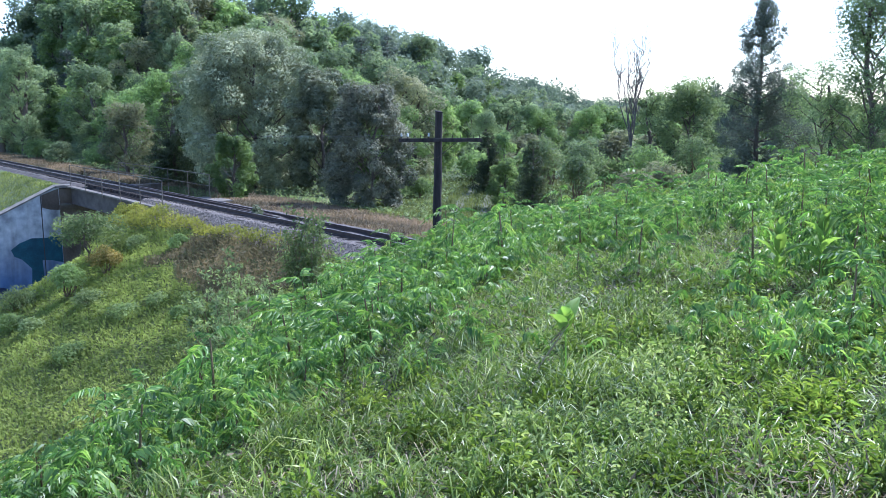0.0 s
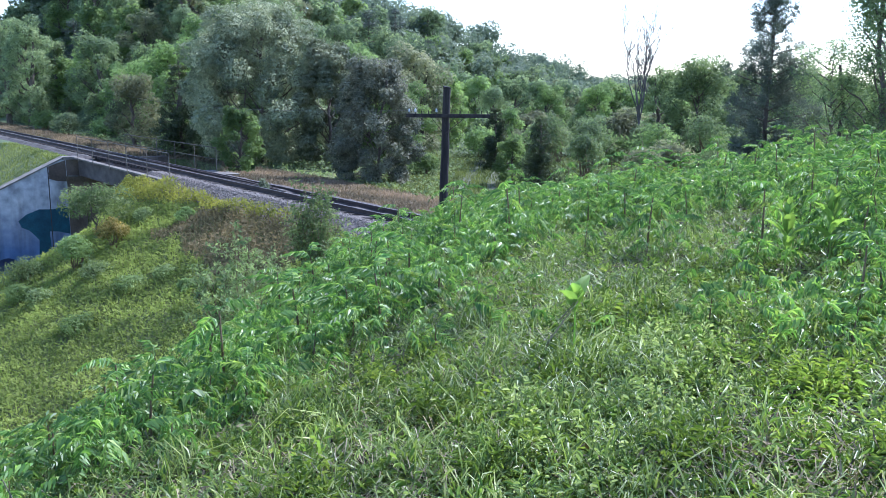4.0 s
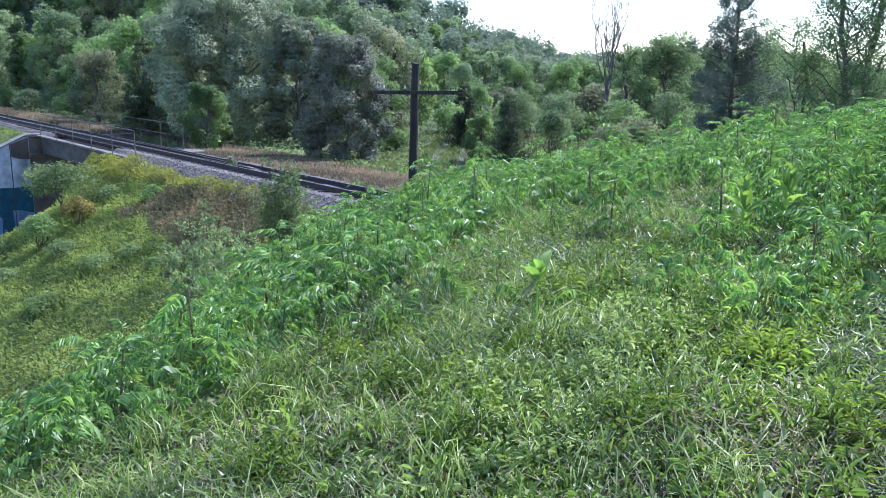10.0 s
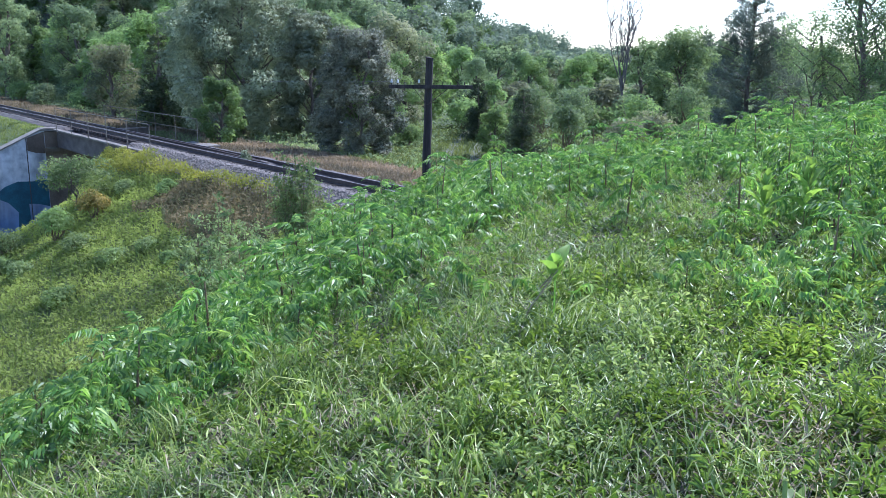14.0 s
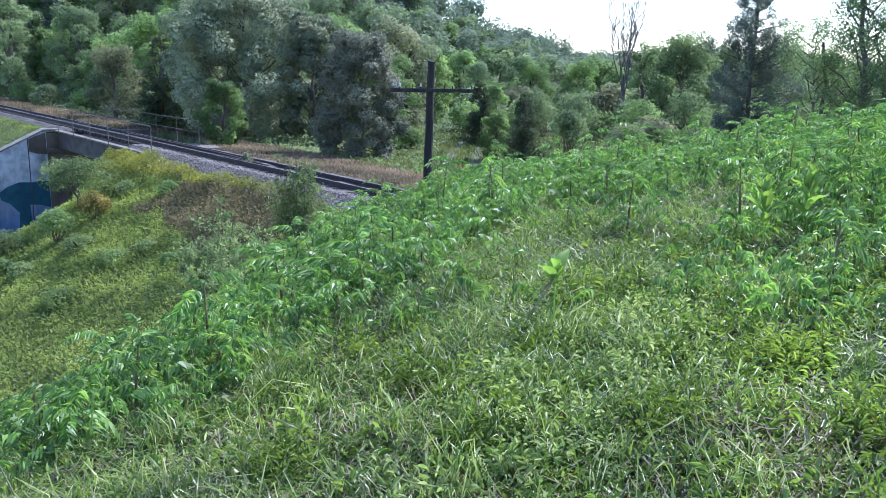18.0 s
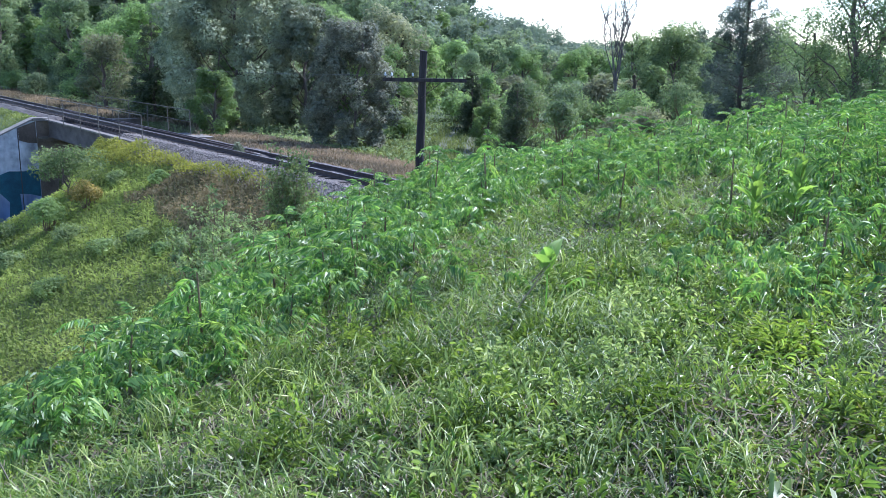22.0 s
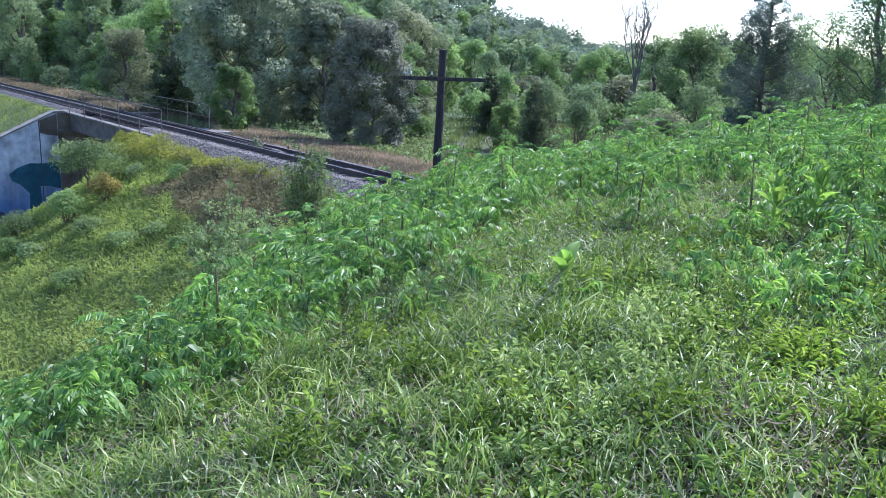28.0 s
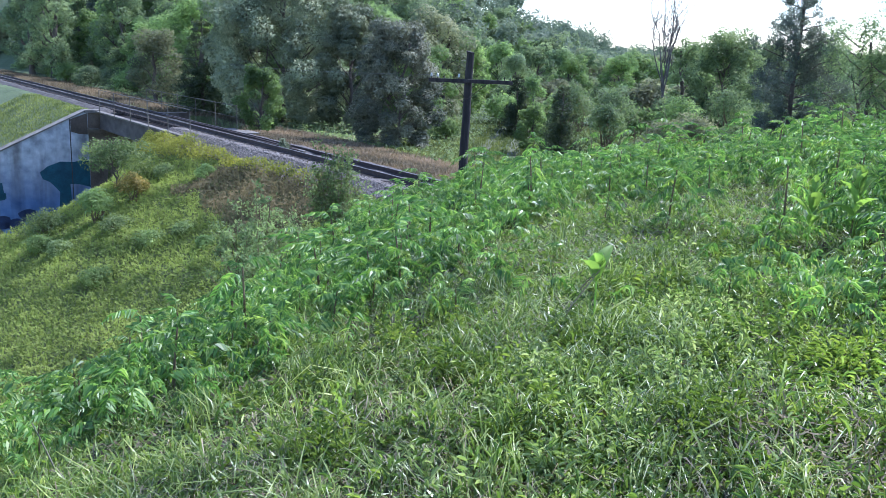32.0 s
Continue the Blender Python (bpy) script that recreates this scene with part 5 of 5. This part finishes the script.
def forb(seed, height, n, leaf, aspect):
    """One leafy weed: pointed leaves round an upright stalk."""
    rng = np.random.default_rng(seed)
    f = np.linspace(.12, 1, n)
    a = np.arange(n) * 2.4 + rng.normal(0, .7, n)
    lift = np.radians(5 + 50 * f + rng.normal(0, 24, n))
    base = np.stack([.02 * np.cos(a), .02 * np.sin(a), height * f], 1)
    way = np.stack([np.cos(a) * np.cos(lift), np.sin(a) * np.cos(lift), np.sin(lift)], 1)
    side = unit(np.cross(way, [0, 0, 1.0]))
    L = (leaf * (1.15 - .5 * f) * rng.uniform(.8, 1.2, n))[:, None]
    nor = np.cross(side, way)
    w, down = L * aspect * .5, np.array([0, 0, 1.0]) * L
    m1, m2 = base + way * L * .34 + nor * L * .05, base + way * L * .7 - down * .1
    tip = base + way * L * .97 - down * rng.uniform(.2, .5, (n, 1))
    V = np.stack([base, m1 + side * w + nor * w * .4, m2 + side * w * .85 + nor * w * .3, tip, m2 - side * w * .85 + nor * w * .3, m1 - side * w + nor * w * .4], 1)
    F = np.array([[0, 1, 2, 3], [0, 3, 4, 5]])
    return V.reshape(-1, 3), (F[None] + 6 * np.arange(n)[:, None, None]).reshape(-1, 4)


def clustered(rng, n, y0, y1, power, scale, shift, sharp):
    """Places on the mound that gather into patches."""
    x, y = mound_spots(rng, n, y0, y1, power)
    v = ripple(x * scale + shift, y * scale - shift) + .5 * ripple(x * scale * 2.7 + shift, y * scale * 2.7)
    keep = rng.random(len(x)) < 1 / (1 + np.exp(-sharp * v))
    return x[keep], y[keep]


def thinned(rng, x, y, share=.4):
    """Fewer of a kind at the near right, darkening that corner of the camera's view."""
    keep = (x < .27 * y + .15) | (y > 5.2) | (rng.random(len(x)) < share)
    return x[keep], y[keep]


def mound_cover():
    rng = np.random.default_rng(300)
    x, y = clustered(rng, 66000, 2.6, 16, 1.45, .9, 0, 3.5)
    fine = blades(rng, x, y, ground_z(x, y) - .02, .075 + .03 * ripple(x * 1.4, y * 1.4), .0065, 1.9, True)
    # long arching tufts
    c = thinned(rng, *mound_spots(rng, 760, 2.7, 12, 1.1))
    k = 24
    px, py = [np.repeat(a, k) + rng.normal(0, .045, len(a) * k) for a in c]
    tall = np.repeat(rng.uniform(.1, .26, len(c[0])), k)
    named = np.array([(.76, 4.72, .3), (.66, 4.8, .3), (.85, 4.62, .26), (-1.05, 5.0, .24), (-.2, 5.9, .24), (.15, 6.3, .26), (1.18, 2.85, .2), (-.6, 4.3, .2), (.6, 4.2, .22), (2.2, 5.0, .2), (-1.5, 4.4, .24)])
    px = np.concatenate([px, np.repeat(named[:, 0], 60) + rng.normal(0, .06, 660)])
    py = np.concatenate([py, np.repeat(named[:, 1], 60) + rng.normal(0, .06, 660)])
    tall = np.concatenate([tall, np.repeat(named[:, 2], 60)])
    tuft = blades(rng, px, py, ground_z(px, py) - .02, tall, .0068, 1.25)
    tagged(new("mound_grass", fast_mesh("mound_grass", *fine, M_GRASS)), "tangled green grass with glossy bent blades", "grass", "", "stuff")
    tagged(new("grass_tufts", fast_mesh("grass_tufts", *tuft, M_TUFT)), "arching tufts of yellow-green grass on the mound", "grass", "", "stuff")
    # leafy weeds of several kinds, in patches
    for i, (name, label, n, h, count, leaf, asp, mat, scale) in enumerate((
            ("leafy_weeds", "upright leafy green weeds in patches", 2000, .16, 19, .064, .18, M_FORB, .8),
            ("leafy_weeds", "low narrow-leaved weeds in patches", 3800, .085, 14, .056, .18, M_WEED, 1.1),
            ("leafy_weeds", "taller weeds with long pointed leaves", 800, .19, 17, .075, .15, M_FORB, .7),
            ("leafy_weeds", "yellowish young weeds in patches", 3400, .09, 13, .056, .19, M_TUFT, .6))):
        V0, F0 = forb(310 + i, h, count, leaf, asp)
        x, y = clustered(rng, n, 2.6, 16, 1.25, scale, 3.7 * i, 6.0)
        if mat == M_TUFT:
            x, y = thinned(rng, x, y)
        P = np.column_stack([x, y, ground_z(x, y) - .01])
        tagged(new(name, fast_mesh(name, *strewn(rng, V0, F0, P, rng.normal(0, 38, len(x)), rng.uniform(.5, 1.35, len(x)), 35), mat)), label, "weeds", "", "stuff")
    # a carpet of small lying leaves and blades
    for name, label, n, mat, size, asp in (("matted_grass", "matted pale grass blades lying flat", 58000, M_TUFT, .075, .15), ("low_leaves", "carpet of small leaves and bent blades", 30000, M_GRASS, .085, .15), ("low_leaves", "carpet of small broad leaves", 14000, M_WEED, .07, .2), ("dry_litter", "brown and grey leaf litter", 22000, M_LITTERLEAF, .05, .3)):
        x, y = clustered(rng, n * 2, 2.6, 12, 1.2, .8, 9.3, 4.0) if mat == M_LITTERLEAF else mound_spots(rng, n, 2.6, 12, 1.2)
        if mat == M_TUFT:
            x, y = thinned(rng, x, y)
        P = np.column_stack([x, y, ground_z(x, y) + .005 + .06 * rng.random(len(x))])
        up = unit(rng.normal(size=P.shape) * .35 + [0, 0, 1])
        tagged(new(name, fast_mesh(name, *leaves(rng, P, up, size, asp, .0, .45), mat)), label, "weeds", "", "stuff")
    # dense dark clumps that stand out of the grass
    V0, F0 = forb(318, .2, 28, .062, .18)
    clumps = ((.82, 4.95, .16), (.7, 4.6, .14), (-.35, 5.4, .2), (1.7, 4.2, .2), (2.6, 5.3, .22), (.2, 3.5, .16), (1.25, 5.9, .22), (-.9, 4.7, .2), (2.1, 6.7, .25), (3.3, 5.6, .2), (-.1, 4.5, .14), (1.0, 3.4, .14), (1.9, 3.3, .16), (-.7, 3.6, .16))
    P = np.concatenate([np.column_stack([rng.normal(a, r, 34), rng.normal(b, r, 34)]) for a, b, r in clumps])
    P = np.column_stack([P, ground_z(P[:, 0], P[:, 1]) - .01])
    tagged(new("leafy_weeds", fast_mesh("leafy_weeds", *strewn(rng, V0, F0, P, rng.normal(0, 28, len(P)), rng.uniform(.6, 1.3, len(P)), 30), M_WEED)), "dense darker clumps of leafy weeds", "weeds", "", "stuff")
    # a lighter streak of pale leafy weeds and grass
    V0, F0 = forb(319, .15, 17, .068, .17)
    m = 760
    a = rng.normal(5.4, 1.0, m)
    a[460:] = rng.uniform(2.9, 4.6, 300)
    P = np.column_stack([.39 * a - .75 + rng.normal(0, .3, m), a])
    P = np.column_stack([P, ground_z(P[:, 0], P[:, 1]) - .01])
    tagged(new("leafy_weeds", fast_mesh("leafy_weeds", *strewn(rng, V0, F0, P, rng.normal(0, 35, m), rng.uniform(.6, 1.3, m), 30), M_PALE)), "streak of pale yellow-green leafy weeds", "weeds", "", "stuff")
    # bare patches of brown litter and fine dead stems
    spots = ((0.28, 6.79, 0.26), (0.0, 8.13, 0.24), (1.59, 3.09, 0.2), (1.47, 3.5, 0.22), (-0.62, 7.0, 0.25), (1.7, 7.87, 0.3), (1.02, 3.25, 0.16))
    P = np.concatenate([np.column_stack([rng.normal(a, r, 300), rng.normal(b, r, 300)]) for a, b, r in spots])
    P = np.column_stack([P, ground_z(P[:, 0], P[:, 1]) + .02 + .09 * rng.random(len(P))])
    V, F = leaves(rng, P, unit(rng.normal(size=P.shape) * .4 + [0, 0, 1]), .075, .12, 0, .45)
    tagged(new("dry_litter", fast_mesh("dry_litter", V, F, M_LITTERLEAF)), "patches of brown dead stems and litter", "litter", "", "stuff")
    # dry stalks and pale dead blades lying about
    x, y = clustered(rng, 18000, 2.6, 15, 1.35, .7, 5.1, 3.0)
    dry = blades(rng, x, y, ground_z(x, y) + .03, .09, .005, 1.9, True)
    tagged(new("dry_stalks", fast_mesh("dry_stalks", *dry, M_STRAW)), "pale dry stalks scattered in the grass", "grass", "", "stuff")


mound_cover()


def rough_grass():
    """Thinner grass on the rest of the mound."""
    rng = np.random.default_rng(330)
    n = 24000
    x, y = rng.uniform(-6, 10, n), rng.uniform(-6, 12, n)
    ok = ((np.abs(x) > .6 * y) | (y < 2.8)) & (mound(x, y) > embankment(x, y))
    x, y = x[ok], y[ok]
    tagged(new("rough_grass", fast_mesh("rough_grass", *blades(rng, x, y, ground_z(x, y) - .02, .14, .022, 1.4, True), M_GRASS)), "rough green grass on the mound", "grass", "", "stuff")
    k = rng.random(len(x)) < .5
    P = np.column_stack([x[k] + .1, y[k] + .1, ground_z(x[k] + .1, y[k] + .1) + .03 * rng.random(k.sum())])
    V, F = leaves(rng, P, unit(rng.normal(size=P.shape) * .3 + [0, 0, 1]), .13, .28, 0, .4)
    tagged(new("low_leaves", fast_mesh("low_leaves", V, F, M_WEED)), "carpet of low weeds on the mound", "weeds", "", "stuff")


rough_grass()


def dry_stem(points, radius):
    """A single dead stem leaning out of the grass."""
    p = Vector(points[0])
    t = empty("dry_stem", Matrix.Translation(p), "one pale dry stem leaning out of the grass", "stem", "dry stems")
    q = [Vector(a) - p for a in points]
    part("stalk", fast_mesh("stalk", *tube(q, np.linspace(radius, radius * .5, len(q)), 6), M_STRAW, True), M_STRAW, t)


dry_stem([(-2.04, 4.0, -.78), (-2.15, 4.08, -.68), (-2.26, 4.17, -.57), (-2.36, 4.25, -.48)], .006)
dry_stem([(.5, 4.66, .02), (.57, 4.7, .19), (.65, 4.75, .29), (.74, 4.8, .4)], .006)
dry_stem([(.64, 4.82, .28), (.69, 4.82, .34), (.75, 4.82, .43)], .005)


def blade_tuft(x, y, height, n, seed):
    """A small tuft of broad upright blades, each a part."""
    rng = np.random.default_rng(seed)
    t = empty("grass_tuft", at(x, y), "small tuft of broad bright yellow-green blades", "grass", "broad grass tufts")
    for i in range(n):
        v, f = blades(rng, np.array([rng.normal(0, .012)]), np.array([rng.normal(0, .012)]), np.array([-.02]), height, .016, .35)
        part("blade", fast_mesh("blade", v, f, M_SUMAC_PALE), M_SUMAC_PALE, t)


for i, (x, y, h) in enumerate(((1.2, 2.95, .13), (1.28, 2.9, .1), (-.62, 4.05, .16), (.42, 4.25, .14), (2.25, 4.6, .15))):
    blade_tuft(x, y, h, 6, 350 + i)


def motions():
    """A light wind: the sumacs and milkweeds lean to and fro a little."""
    rng = np.random.default_rng(400)
    times = [i * 0.8 for i in range(41)]
    for ob in THICKET[::2] + WEEDS:
        base = ob.matrix_basis.copy()
        a, b, w = rng.uniform(0, 6.28), rng.uniform(0, 6.28), rng.uniform(.9, 1.5)
        rows = []
        for t in times:
            gust = .6 + .4 * math.sin(.35 * t + base.translation.x * .3)
            rows.append((t, base @ pose(0, 0, 0, 1.3 * gust * math.sin(w * t * 2.1 + a), 1.3 * gust * math.sin(w * t * 1.7 + b), 0)))
        grow = ob.scale.copy()
        walk(ob, rows)
        ob.scale = grow


motions()
